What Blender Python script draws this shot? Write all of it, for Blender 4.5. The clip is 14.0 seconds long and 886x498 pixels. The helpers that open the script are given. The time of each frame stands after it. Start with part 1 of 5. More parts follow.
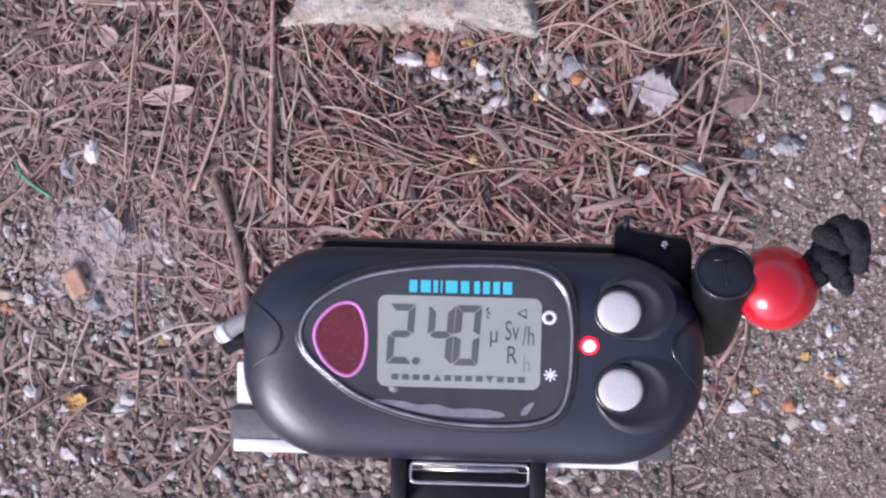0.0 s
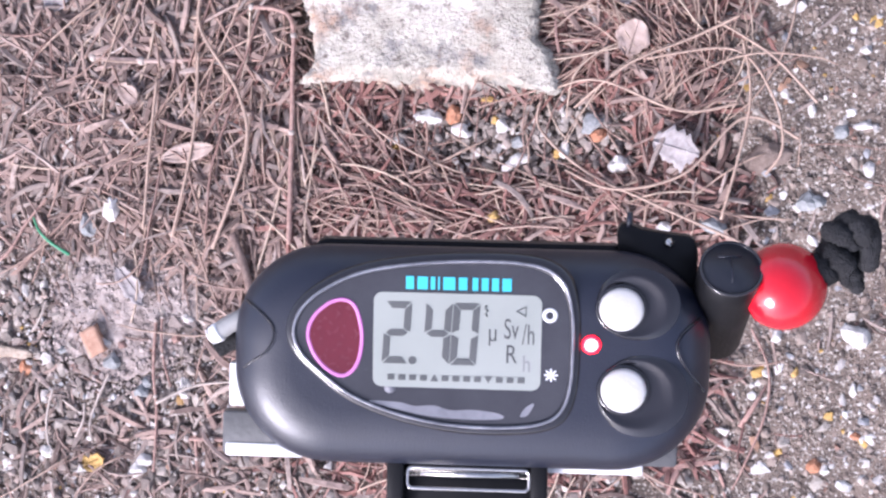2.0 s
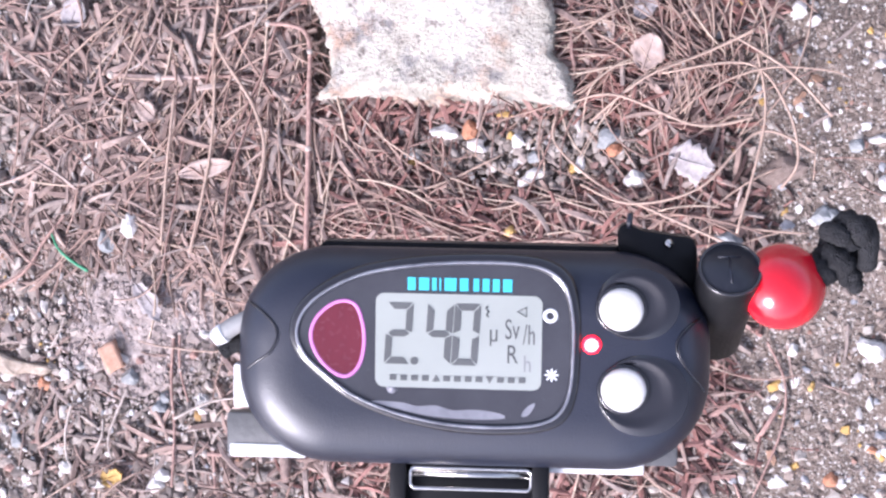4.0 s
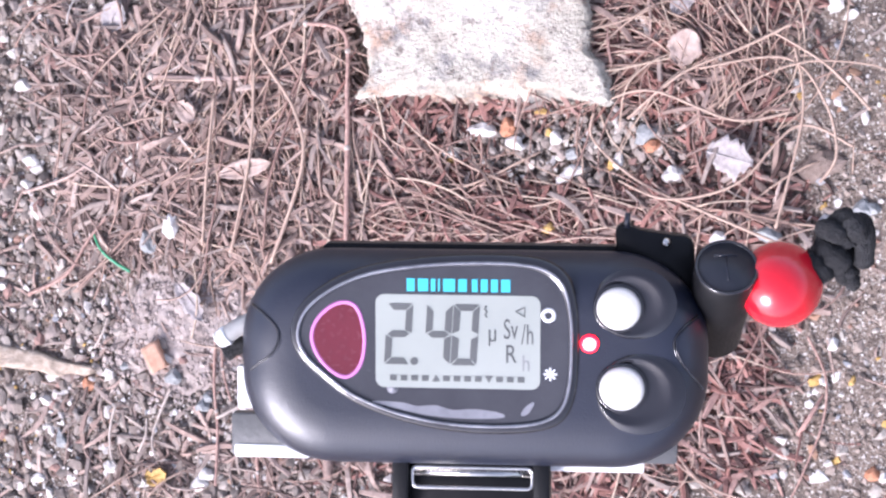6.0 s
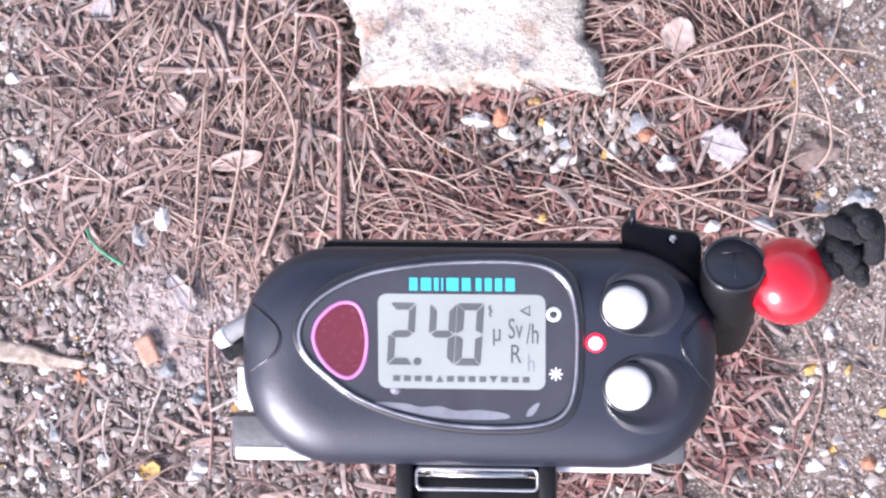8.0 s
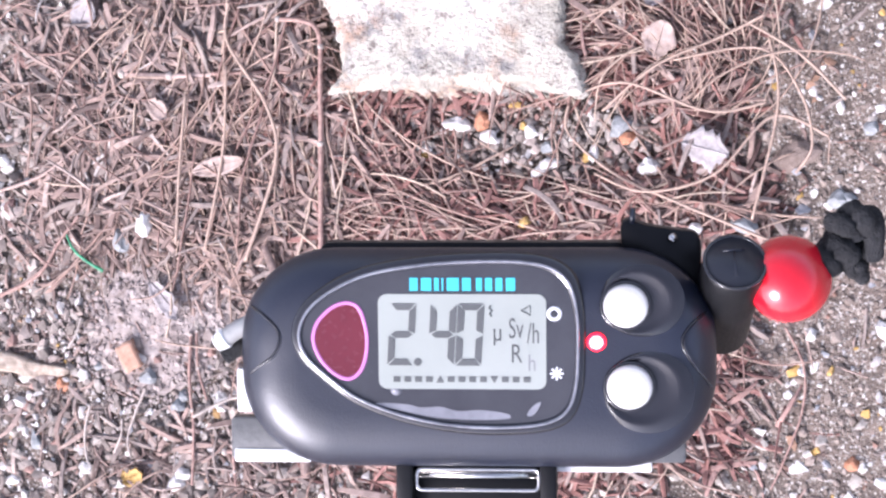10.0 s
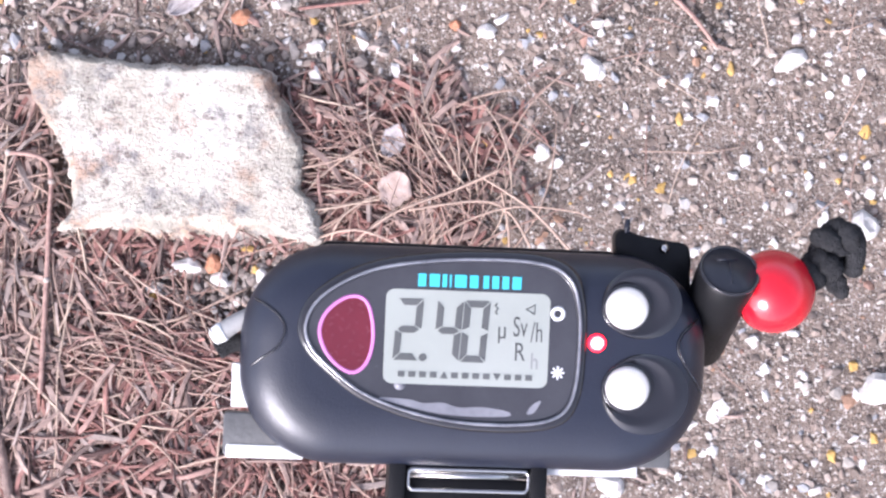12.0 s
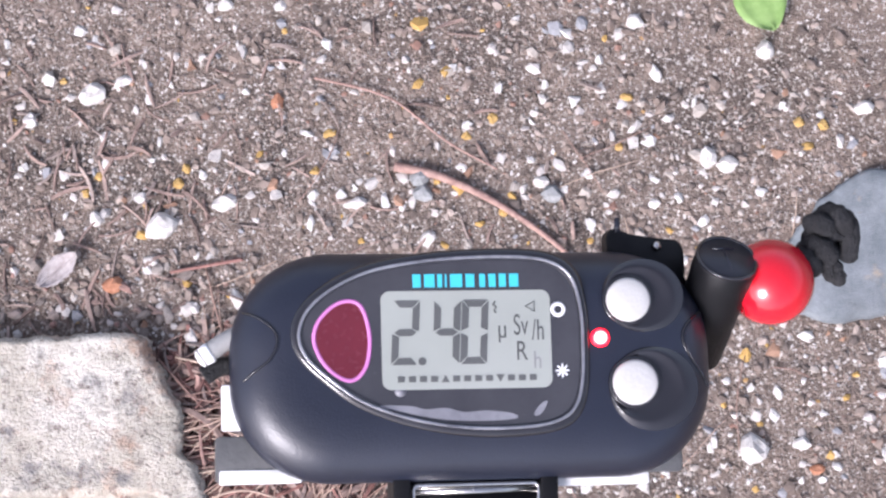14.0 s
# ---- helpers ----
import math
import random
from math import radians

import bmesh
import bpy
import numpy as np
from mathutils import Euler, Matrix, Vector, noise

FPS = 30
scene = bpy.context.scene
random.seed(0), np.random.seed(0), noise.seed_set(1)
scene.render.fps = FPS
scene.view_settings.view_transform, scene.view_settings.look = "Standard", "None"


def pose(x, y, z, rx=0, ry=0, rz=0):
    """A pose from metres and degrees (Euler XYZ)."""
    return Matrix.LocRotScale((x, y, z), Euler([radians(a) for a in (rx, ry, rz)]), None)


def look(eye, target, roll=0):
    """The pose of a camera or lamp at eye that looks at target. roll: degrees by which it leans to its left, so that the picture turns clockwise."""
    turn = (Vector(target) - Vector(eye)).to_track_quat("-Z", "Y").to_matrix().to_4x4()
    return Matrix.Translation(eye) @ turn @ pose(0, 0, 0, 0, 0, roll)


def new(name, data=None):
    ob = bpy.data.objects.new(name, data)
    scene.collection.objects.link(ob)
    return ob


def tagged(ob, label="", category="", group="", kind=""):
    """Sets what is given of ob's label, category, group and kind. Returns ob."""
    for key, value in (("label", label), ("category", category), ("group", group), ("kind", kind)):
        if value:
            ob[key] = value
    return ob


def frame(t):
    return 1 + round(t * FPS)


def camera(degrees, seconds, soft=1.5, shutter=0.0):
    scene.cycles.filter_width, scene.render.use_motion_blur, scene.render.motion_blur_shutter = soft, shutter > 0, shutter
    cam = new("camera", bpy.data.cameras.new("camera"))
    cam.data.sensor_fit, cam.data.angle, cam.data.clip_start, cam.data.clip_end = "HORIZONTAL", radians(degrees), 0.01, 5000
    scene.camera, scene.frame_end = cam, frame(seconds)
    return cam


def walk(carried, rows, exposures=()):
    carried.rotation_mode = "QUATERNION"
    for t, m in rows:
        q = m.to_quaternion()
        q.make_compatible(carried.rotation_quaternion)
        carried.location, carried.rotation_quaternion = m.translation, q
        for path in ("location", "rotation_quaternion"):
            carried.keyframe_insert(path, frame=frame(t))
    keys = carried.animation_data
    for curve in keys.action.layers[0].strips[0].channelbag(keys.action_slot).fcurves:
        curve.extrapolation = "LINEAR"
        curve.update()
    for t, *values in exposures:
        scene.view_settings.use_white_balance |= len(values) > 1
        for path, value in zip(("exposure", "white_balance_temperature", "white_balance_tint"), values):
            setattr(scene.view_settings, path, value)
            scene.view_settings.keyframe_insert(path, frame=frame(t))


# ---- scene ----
cam = camera(24.0, 14.0, soft=2.4)
walk(cam, [
    (0, pose(0.3733, 0.1226, 1.2137, -7.99, 16.14, -0.23)),
    (0.5, pose(0.3795, 0.1070, 1.2159, -5.48, 16.97, -1.04)),
    (1, pose(0.3747, 0.1040, 1.2167, -5.11, 16.07, -1.61)),
    (1.5, pose(0.3743, 0.1074, 1.2104, -5.62, 16.37, -0.75)),
    (2, pose(0.3756, 0.1084, 1.2053, -5.77, 16.90, -0.17)),
    (2.2, pose(0.3776, 0.1094, 1.2062, -5.92, 17.19, -0.25)),
    (4.3, pose(0.3805, 0.1056, 1.2075, -5.26, 17.61, -0.41)),
    (4.5, pose(0.3840, 0.1071, 1.2057, -5.51, 18.31, -0.27)),
    (5, pose(0.3826, 0.1067, 1.2076, -5.69, 17.83, -1.33)),
    (5.5, pose(0.3865, 0.1063, 1.2106, -5.55, 18.34, -1.38)),
    (6, pose(0.3887, 0.1067, 1.2075, -5.62, 18.89, -1.13)),
    (6.5, pose(0.3890, 0.1092, 1.2035, -6.23, 19.09, -1.42)),
    (7, pose(0.3845, 0.1084, 1.2036, -6.27, 18.39, -1.91)),
    (7.5, pose(0.3844, 0.1076, 1.2033, -6.04, 18.45, -1.55)),
    (7.7, pose(0.3852, 0.1077, 1.2031, -6.04, 18.60, -1.48)),
    (9.8, pose(0.3829, 0.1082, 1.2034, -6.22, 18.16, -1.81)),
    (10, pose(0.3814, 0.1070, 1.2037, -6.00, 17.89, -1.81)),
    (10.5, pose(0.3790, 0.1068, 1.2047, -5.95, 17.43, -1.77)),
    (11, pose(0.3758, 0.1079, 1.2060, -6.12, 16.81, -1.82)),
    (11.5, pose(0.3553, 0.1028, 1.2120, -5.13, 13.03, -2.12)),
    (12, pose(0.3258, 0.0764, 1.2245, 0.08, 7.90, 0.98)),
    (12.5, pose(0.3102, 0.0564, 1.2242, 3.41, 5.16, -0.50)),
    (13, pose(0.3034, 0.0426, 1.2159, 5.86, 4.16, -2.16)),
    (13.5, pose(0.3016, 0.0278, 1.2168, 8.46, 4.03, -3.04)),
    (14, pose(0.3003, 0.0258, 1.2117, 8.92, 3.89, -3.29)),
], exposures=[(0.0, 0.52, 5840, 26), (0.5, 1.0, 5840, 25), (1.0, 0.97, 5860, 24), (2.2, 1.22, 5820, 24), (5.0, 1.37, 5850, 23), (11.0, 1.42, 5920, 22), (12.5, 1.33, 5980, 21), (14.0, 1.02, 6030, 21)])

# ---- light: bright open shade under a hazy sky ----
world = bpy.data.worlds.new("sky")
scene.world = world
world.use_nodes = True
wn = world.node_tree
sky = wn.nodes.new("ShaderNodeTexSky")
sky.sky_type = "NISHITA"
sky.sun_disc = False
sky.sun_elevation, sky.sun_rotation = radians(41), radians(217)
sky.dust_density = 3.0
haze = wn.nodes.new("ShaderNodeHueSaturation")
haze.inputs["Saturation"].default_value = 0.58
wn.links.new(sky.outputs[0], haze.inputs["Color"])
wn.links.new(haze.outputs[0], wn.nodes["Background"].inputs[0])
wn.nodes["Background"].inputs[1].default_value = 0.125
sun = new("sun", bpy.data.lights.new("sun", "SUN"))
sun.data.energy, sun.data.angle, sun.data.color = 2.2, radians(20), (1.0, 0.97, 0.93)
sun.matrix_world = look((-0.45, -0.60, 0.66), (0, 0, 0))

rng = random.Random(11)


# ---- materials ----
def mat(name, low, high, rough=0.6, scale=60.0, bump=0.3, metal=0.0, island=(), obj=(), fine=900.0, coat=0.0, spec=0.5, relief=0.0006):
    """Two-scale mottled surface. island / obj: colour stops picked per loose piece or per object."""
    m = bpy.data.materials.new(name)
    m.use_nodes = True
    nt = m.node_tree
    N, L = nt.nodes, nt.links
    b = N["Principled BSDF"]
    tc = N.new("ShaderNodeTexCoord")
    big = N.new("ShaderNodeTexNoise")
    big.inputs["Scale"].default_value, big.inputs["Detail"].default_value, big.inputs["Roughness"].default_value = scale, 8, 0.65
    small = N.new("ShaderNodeTexNoise")
    small.inputs["Scale"].default_value, small.inputs["Detail"].default_value = fine, 3
    for n in (big, small):
        L.new(tc.outputs["Object"], n.inputs["Vector"])
    ramp = N.new("ShaderNodeValToRGB")
    ramp.color_ramp.elements[0].position, ramp.color_ramp.elements[1].position = 0.35, 0.65
    ramp.color_ramp.elements[0].color, ramp.color_ramp.elements[1].color = (*low, 1), (*high, 1)
    L.new(big.outputs["Fac"], ramp.inputs[0])
    col = ramp.outputs[0]
    picks = island or obj
    if picks:
        r = N.new("ShaderNodeNewGeometry" if island else "ShaderNodeObjectInfo")
        pick = N.new("ShaderNodeValToRGB")
        pick.color_ramp.interpolation = "CONSTANT" if len(picks) > 2 else "LINEAR"
        e = pick.color_ramp.elements
        while len(e) < len(picks):
            e.new(0.5)
        for i, c in enumerate(picks):
            e[i].position = c[3] if len(c) > 3 else i / (len(picks) - 1)
            e[i].color = (*c[:3], 1)
        L.new(r.outputs["Random Per Island" if island else "Random"], pick.inputs[0])
        mix = N.new("ShaderNodeMix")
        mix.data_type, mix.blend_type = "RGBA", "MULTIPLY"
        mix.inputs[0].default_value = 1.0
        L.new(col, mix.inputs[6])
        L.new(pick.outputs[0], mix.inputs[7])
        col = mix.outputs[2]
    L.new(col, b.inputs["Base Color"])
    rr = N.new("ShaderNodeMapRange")
    rr.inputs[3].default_value, rr.inputs[4].default_value = max(0.02, rough - 0.12), min(1, rough + 0.12)
    L.new(small.outputs["Fac"], rr.inputs[0])
    L.new(rr.outputs[0], b.inputs["Roughness"])
    b.inputs["Metallic"].default_value = metal
    b.inputs["Coat Weight"].default_value = coat
    b.inputs["Specular IOR Level"].default_value = spec
    if bump:
        add = N.new("ShaderNodeMath")
        L.new(big.outputs["Fac"], add.inputs[0])
        L.new(small.outputs["Fac"], add.inputs[1])
        bp = N.new("ShaderNodeBump")
        bp.inputs["Strength"].default_value, bp.inputs["Distance"].default_value = bump, relief
        L.new(add.outputs[0], bp.inputs["Height"])
        L.new(bp.outputs[0], b.inputs["Normal"])
    return m


def glow(name, colour, strength):
    m = bpy.data.materials.new(name)
    m.use_nodes = True
    b = m.node_tree.nodes["Principled BSDF"]
    b.inputs["Base Color"].default_value = (*colour, 1)
    b.inputs["Emission Color"].default_value = (*colour, 1)
    b.inputs["Emission Strength"].default_value = strength
    return m


W = (1, 1, 1)
M_soil = mat("gritty_soil", (0.10, 0.076, 0.061), (0.235, 0.18, 0.145), 0.9, 90, 0.9, fine=700, relief=0.002)
M_dust = mat("pale_dust", (0.25, 0.20, 0.178), (0.46, 0.39, 0.355), 0.95, 120, 0.7, fine=900, relief=0.001)
M_gravel = mat("gravel_stone", (0.75, 0.75, 0.75), W, 0.7, 200, 0.5, island=(
    (0.180, 0.137, 0.110, 0.0), (0.239, 0.183, 0.148, 0.22), (0.135, 0.106, 0.089, 0.44), (0.297, 0.233, 0.191, 0.56), (0.369, 0.300, 0.254, 0.78),
    (0.540, 0.487, 0.447, 0.935), (0.270, 0.152, 0.112, 0.972), (0.396, 0.235, 0.086, 0.993)))
M_crumb = mat("soil_crumb", (0.7, 0.7, 0.7), W, 0.9, 220, 0.8, island=(
    (0.30, 0.25, 0.215, 0.0), (0.22, 0.178, 0.152, 0.2), (0.40, 0.345, 0.30, 0.4), (0.19, 0.158, 0.137, 0.6), (0.36, 0.29, 0.252, 0.70), (0.58, 0.535, 0.49, 0.84), (0.33, 0.20, 0.165, 0.96)))
M_clod = mat("brown_clod", (0.15, 0.11, 0.09), (0.27, 0.205, 0.17), 0.9, 140, 0.8, relief=0.001)
M_brick = mat("orange_brick", (0.38, 0.205, 0.135), (0.50, 0.31, 0.22), 0.85, 160, 0.6)
M_palegravel = mat("pale_chips", (0.75, 0.75, 0.75), W, 0.75, 260, 0.6, island=(
    (0.55, 0.51, 0.47, 0.0), (0.42, 0.37, 0.32, 0.3), (0.66, 0.63, 0.59, 0.5), (0.34, 0.20, 0.13, 0.78), (0.30, 0.30, 0.31, 0.84), (0.50, 0.31, 0.09, 0.94)))
M_pebble = mat("pale_pebble", (0.46, 0.425, 0.385), (0.66, 0.63, 0.59), 0.75, 260, 0.7)
M_greyp = mat("grey_pebble", (0.16, 0.165, 0.165), (0.32, 0.325, 0.32), 0.65, 150, 0.4)
M_orange = mat("terracotta_chip", (0.30, 0.12, 0.06), (0.50, 0.24, 0.14), 0.8, 200, 0.5)
M_yellow = mat("ochre_chip", (0.36, 0.22, 0.06), (0.55, 0.36, 0.13), 0.8, 300, 0.6)
M_mulch = mat("brown_litter", (0.70, 0.70, 0.70), W, 0.85, 250, 0.6, spec=0.25, island=(
    (0.29, 0.205, 0.172, 0.0), (0.345, 0.245, 0.205, 0.22), (0.17, 0.122, 0.105, 0.42), (0.40, 0.295, 0.25, 0.60), (0.30, 0.24, 0.21, 0.76), (0.46, 0.36, 0.31, 0.94)))
M_scrap = mat("bleached_litter", (0.75, 0.75, 0.75), W, 0.8, 250, 0.6, island=(
    (0.40, 0.33, 0.285, 0.0), (0.30, 0.235, 0.20, 0.3), (0.50, 0.43, 0.38, 0.55), (0.24, 0.185, 0.16, 0.75), (0.58, 0.52, 0.47, 0.92)))
M_red = mat("russet_litter", (0.7, 0.7, 0.7), W, 0.82, 250, 0.6, spec=0.3, island=(
    (0.26, 0.128, 0.105, 0.0), (0.17, 0.088, 0.075, 0.22), (0.33, 0.172, 0.143, 0.46), (0.40, 0.25, 0.21, 0.70), (0.10, 0.06, 0.052, 0.84)))
M_needle = mat("dry_needle", (0.75, 0.75, 0.75), W, 0.6, 300, 0.4, island=(
    (0.35, 0.225, 0.175, 0.0), (0.45, 0.32, 0.245, 0.3), (0.27, 0.16, 0.128, 0.55), (0.52, 0.395, 0.30, 0.75), (0.40, 0.275, 0.215, 0.9)))
M_twig = mat("twig_bark", (0.24, 0.14, 0.115), (0.42, 0.27, 0.22), 0.7, 260, 0.6)
M_stick = mat("dark_bark", (0.13, 0.085, 0.07), (0.27, 0.19, 0.16), 0.8, 220, 0.8, relief=0.001)
M_twigpale = mat("pale_twig", (0.32, 0.22, 0.185), (0.46, 0.34, 0.29), 0.7, 260, 0.5)
M_root = mat("pale_root", (0.36, 0.295, 0.25), (0.50, 0.43, 0.375), 0.8, 260, 0.4)
M_wood = mat("weathered_wood", (0.26, 0.20, 0.15), (0.48, 0.39, 0.31), 0.85, 180, 0.8, relief=0.001)
M_leaf = mat("dry_leaf", (0.27, 0.195, 0.16), (0.42, 0.32, 0.275), 0.7, 160, 0.5)
M_leafgrey = mat("papery_grey_leaf", (0.27, 0.235, 0.225), (0.42, 0.38, 0.37), 0.85, 220, 0.7)
M_green = mat("green_leaf", (0.17, 0.29, 0.075), (0.25, 0.38, 0.125), 0.5, 120, 0.3)
M_blade = mat("green_blade", (0.03, 0.22, 0.10), (0.05, 0.33, 0.16), 0.4, 120, 0.1)
M_slate = mat("blue_grey_slate", (0.13, 0.148, 0.158), (0.23, 0.25, 0.26), 0.75, 60, 0.5, relief=0.001)
# speckled pale sandstone
M_rock = mat("speckled_sandstone", (0.33, 0.298, 0.24), (0.50, 0.46, 0.39), 0.9, 80, 0.8, fine=600, relief=0.0022)


def speckle(m, scale, lo, hi, colour, detail=6.0, seed=0.0):
    """Lays stained patches or specks of one colour over a material's own colour."""
    N, L = m.node_tree.nodes, m.node_tree.links
    b = N["Principled BSDF"]
    old = b.inputs["Base Color"].links[0].from_socket
    tc = N.new("ShaderNodeTexCoord")
    mp = N.new("ShaderNodeMapping")
    mp.inputs["Location"].default_value = (seed, seed * 0.7, 0)
    L.new(tc.outputs["Object"], mp.inputs["Vector"])
    n = N.new("ShaderNodeTexNoise")
    n.inputs["Scale"].default_value, n.inputs["Detail"].default_value, n.inputs["Roughness"].default_value = scale, detail, 0.7
    L.new(mp.outputs[0], n.inputs["Vector"])
    r = N.new("ShaderNodeMapRange")
    r.inputs[1].default_value, r.inputs[2].default_value = lo, hi
    L.new(n.outputs["Fac"], r.inputs[0])
    mix = N.new("ShaderNodeMix")
    mix.data_type = "RGBA"
    L.new(r.outputs[0], mix.inputs[0])
    L.new(old, mix.inputs[6])
    mix.inputs[7].default_value = (*colour, 1)
    L.new(mix.outputs[2], b.inputs["Base Color"])


speckle(M_slate, 40, 0.57, 0.68, (0.30, 0.25, 0.19), 7, seed=3.1)
speckle(M_slate, 16, 0.52, 0.70, (0.10, 0.11, 0.115), 6, seed=8.4)
speckle(M_rock, 14, 0.52, 0.62, (0.58, 0.545, 0.475), 7, seed=6.3)
speckle(M_rock, 19, 0.54, 0.68, (0.255, 0.235, 0.195), 7, seed=2.7)
speckle(M_rock, 28, 0.51, 0.66, (0.36, 0.235, 0.165), seed=0.3)
speckle(M_rock, 45, 0.53, 0.66, (0.20, 0.19, 0.18), seed=1.9)
speckle(M_rock, 170, 0.54, 0.66, (0.17, 0.14, 0.12), 5, seed=4.2)
speckle(M_soil, 11, 0.50, 0.66, (0.075, 0.057, 0.046), 4, seed=7.7)
speckle(M_soil, 420, 0.56, 0.64, (0.42, 0.38, 0.33), 2, seed=2.2)
speckle(M_soil, 300, 0.60, 0.68, (0.62, 0.58, 0.53), 2, seed=5.1)
# the meter
M_black = mat("black_plastic", (0.006, 0.0085, 0.019), (0.010, 0.0135, 0.027), 0.38, 40, 0.3, fine=2600, relief=0.00014, spec=0.75)
M_matt = mat("matt_black", (0.005, 0.005, 0.006), (0.010, 0.010, 0.011), 0.45, 60, 0.2, fine=2000, relief=0.0001, spec=0.2)
M_gloss = mat("glossy_black", (0.012, 0.011, 0.014), (0.02, 0.02, 0.024), 0.16, 60, 0.05, coat=0.5)
M_window = mat("smoked_window", (0.040, 0.040, 0.046), (0.055, 0.055, 0.062), 0.22, 90, 0.0)
M_film = mat("film_residue", (0.16, 0.16, 0.18), (0.24, 0.24, 0.26), 0.35, 200, 0.0)
M_lcd = mat("lcd_glass", (0.31, 0.33, 0.295), (0.35, 0.37, 0.335), 0.35, 30, 0.0)
M_ink = mat("lcd_ink", (0.085, 0.088, 0.085), (0.11, 0.113, 0.11), 0.4, 30, 0.0)
M_inkpale = mat("lcd_ink_faint", (0.22, 0.22, 0.22), (0.25, 0.25, 0.25), 0.4, 30, 0.0)
M_cyan = mat("cyan_print", (0.05, 0.50, 0.62), (0.07, 0.56, 0.68), 0.4, 30, 0.0)
M_white = mat("white_print", (0.75, 0.75, 0.76), (0.82, 0.82, 0.82), 0.5, 30, 0.0)
M_wine = mat("wine_red_window", (0.115, 0.012, 0.022), (0.15, 0.018, 0.03), 0.25, 60, 0.0, coat=0.3)
M_pink = mat("pink_outline", (0.60, 0.20, 0.48), (0.66, 0.24, 0.54), 0.4, 60, 0.0)
M_button = mat("pale_rubber", (0.50, 0.49, 0.465), (0.57, 0.56, 0.535), 0.65, 70, 0.15, fine=1500)
# the black bezel's highlights, put into a pale metallic edge colour
M_lip = mat("bezel_highlight_edge", (0.20, 0.20, 0.22), (0.46, 0.46, 0.48), 0.2, 120, 0.1, metal=0.6)
M_steel = mat("bright_steel", (0.55, 0.53, 0.50), (0.72, 0.70, 0.67), 0.22, 80, 0.1, metal=1.0)
M_greyplate = mat("dark_grey_plate", (0.07, 0.07, 0.07), (0.11, 0.11, 0.11), 0.5, 70, 0.2)
M_paper = mat("white_edge", (0.78, 0.78, 0.77), (0.86, 0.86, 0.85), 0.6, 60, 0.1)
M_peg = mat("grey_rubber_peg", (0.24, 0.235, 0.23), (0.36, 0.355, 0.34), 0.6, 80, 0.2)
M_bead = mat("red_bead", (0.52, 0.006, 0.016), (0.62, 0.010, 0.024), 0.20, 60, 0.02, coat=0.6)
# sky reflection on the black cap, partly put into this paler bluish base
M_cap = mat("satin_cap_sky_sheen", (0.018, 0.020, 0.027), (0.026, 0.028, 0.036), 0.36, 90, 0.15, fine=2200, relief=0.0001, spec=0.45)
M_cord = mat("black_cord", (0.008, 0.008, 0.009), (0.026, 0.026, 0.028), 0.95, 500, 1.0, fine=2500, relief=0.0006)
M_led = glow("lit_red_diode", (1.0, 0.008, 0.02), 2.2)
M_ledcore = glow("lit_diode_core", (1.0, 0.42, 0.36), 1.6)


# ---- helpers ----
def link(name, bm, material, smooth=True):
    me = bpy.data.meshes.new(name)
    bmesh.ops.recalc_face_normals(bm, faces=bm.faces)
    bm.to_mesh(me)
    bm.free()
    me.materials.append(material)
    if smooth:
        for p in me.polygons:
            p.use_smooth = True
    return new(name, me)


def part(name, bm, material, parent, label="", smooth=True):
    ob = link(name, bm, material, smooth)
    ob.parent = parent
    return tagged(ob, label)


def soup(name, verts, faces, material, smooth=False):
    me = bpy.data.meshes.new(name)
    me.from_pydata(verts, [], faces)
    me.materials.append(material)
    if smooth:
        for p in me.polygons:
            p.use_smooth = True
    return new(name, me)


def spline(pts, n=10, closed=True):
    """Catmull-Rom curve through the points."""
    P = [Vector(p) for p in pts]
    out = []
    k = len(P)
    for i in range(k if closed else k - 1):
        if closed:
            a, b, c, d = P[i - 1], P[i], P[(i + 1) % k], P[(i + 2) % k]
        else:
            a, b, c, d = P[max(i - 1, 0)], P[i], P[i + 1], P[min(i + 2, k - 1)]
        for j in range(n):
            t = j / n
            out.append(0.5 * (2 * b + (c - a) * t + (2 * a - 5 * b + 4 * c - d) * t * t + (3 * b - a - 3 * c + d) * t ** 3))
    if not closed:
        out.append(P[-1])
    return out


def tube_into(verts, faces, pts, radii, sides=5, squash=1.0, caps=True):
    base = len(verts)
    n = len(pts)
    for i, p in enumerate(pts):
        d = (pts[min(i + 1, n - 1)] - pts[max(i - 1, 0)])
        d = d.normalized() if d.length > 1e-9 else Vector((1, 0, 0))
        u = d.cross(Vector((0, 0, 1)))
        u = u.normalized() if u.length > 1e-4 else Vector((1, 0, 0))
        v = u.cross(d)
        for s in range(sides):
            a = 2 * math.pi * s / sides
            verts.append(p + (u * math.cos(a) + v * (math.sin(a) * squash)) * radii[i])
    for i in range(n - 1):
        for s in range(sides):
            q = (s + 1) % sides
            faces.append((base + i * sides + s, base + i * sides + q, base + (i + 1) * sides + q, base + (i + 1) * sides + s))
    if caps:
        faces.append(tuple(base + s for s in range(sides))[::-1])
        faces.append(tuple(base + (n - 1) * sides + s for s in range(sides)))


def tube(pts, radii, sides=8, squash=1.0):
    v, f = [], []
    if not isinstance(radii, (list, tuple)):
        radii = [radii] * len(pts)
    tube_into(v, f, [Vector(p) for p in pts], radii, sides, squash)
    bm = bmesh.new()
    bv = [bm.verts.new(p) for p in v]
    for q in f:
        bm.faces.new([bv[i] for i in q])
    return bm


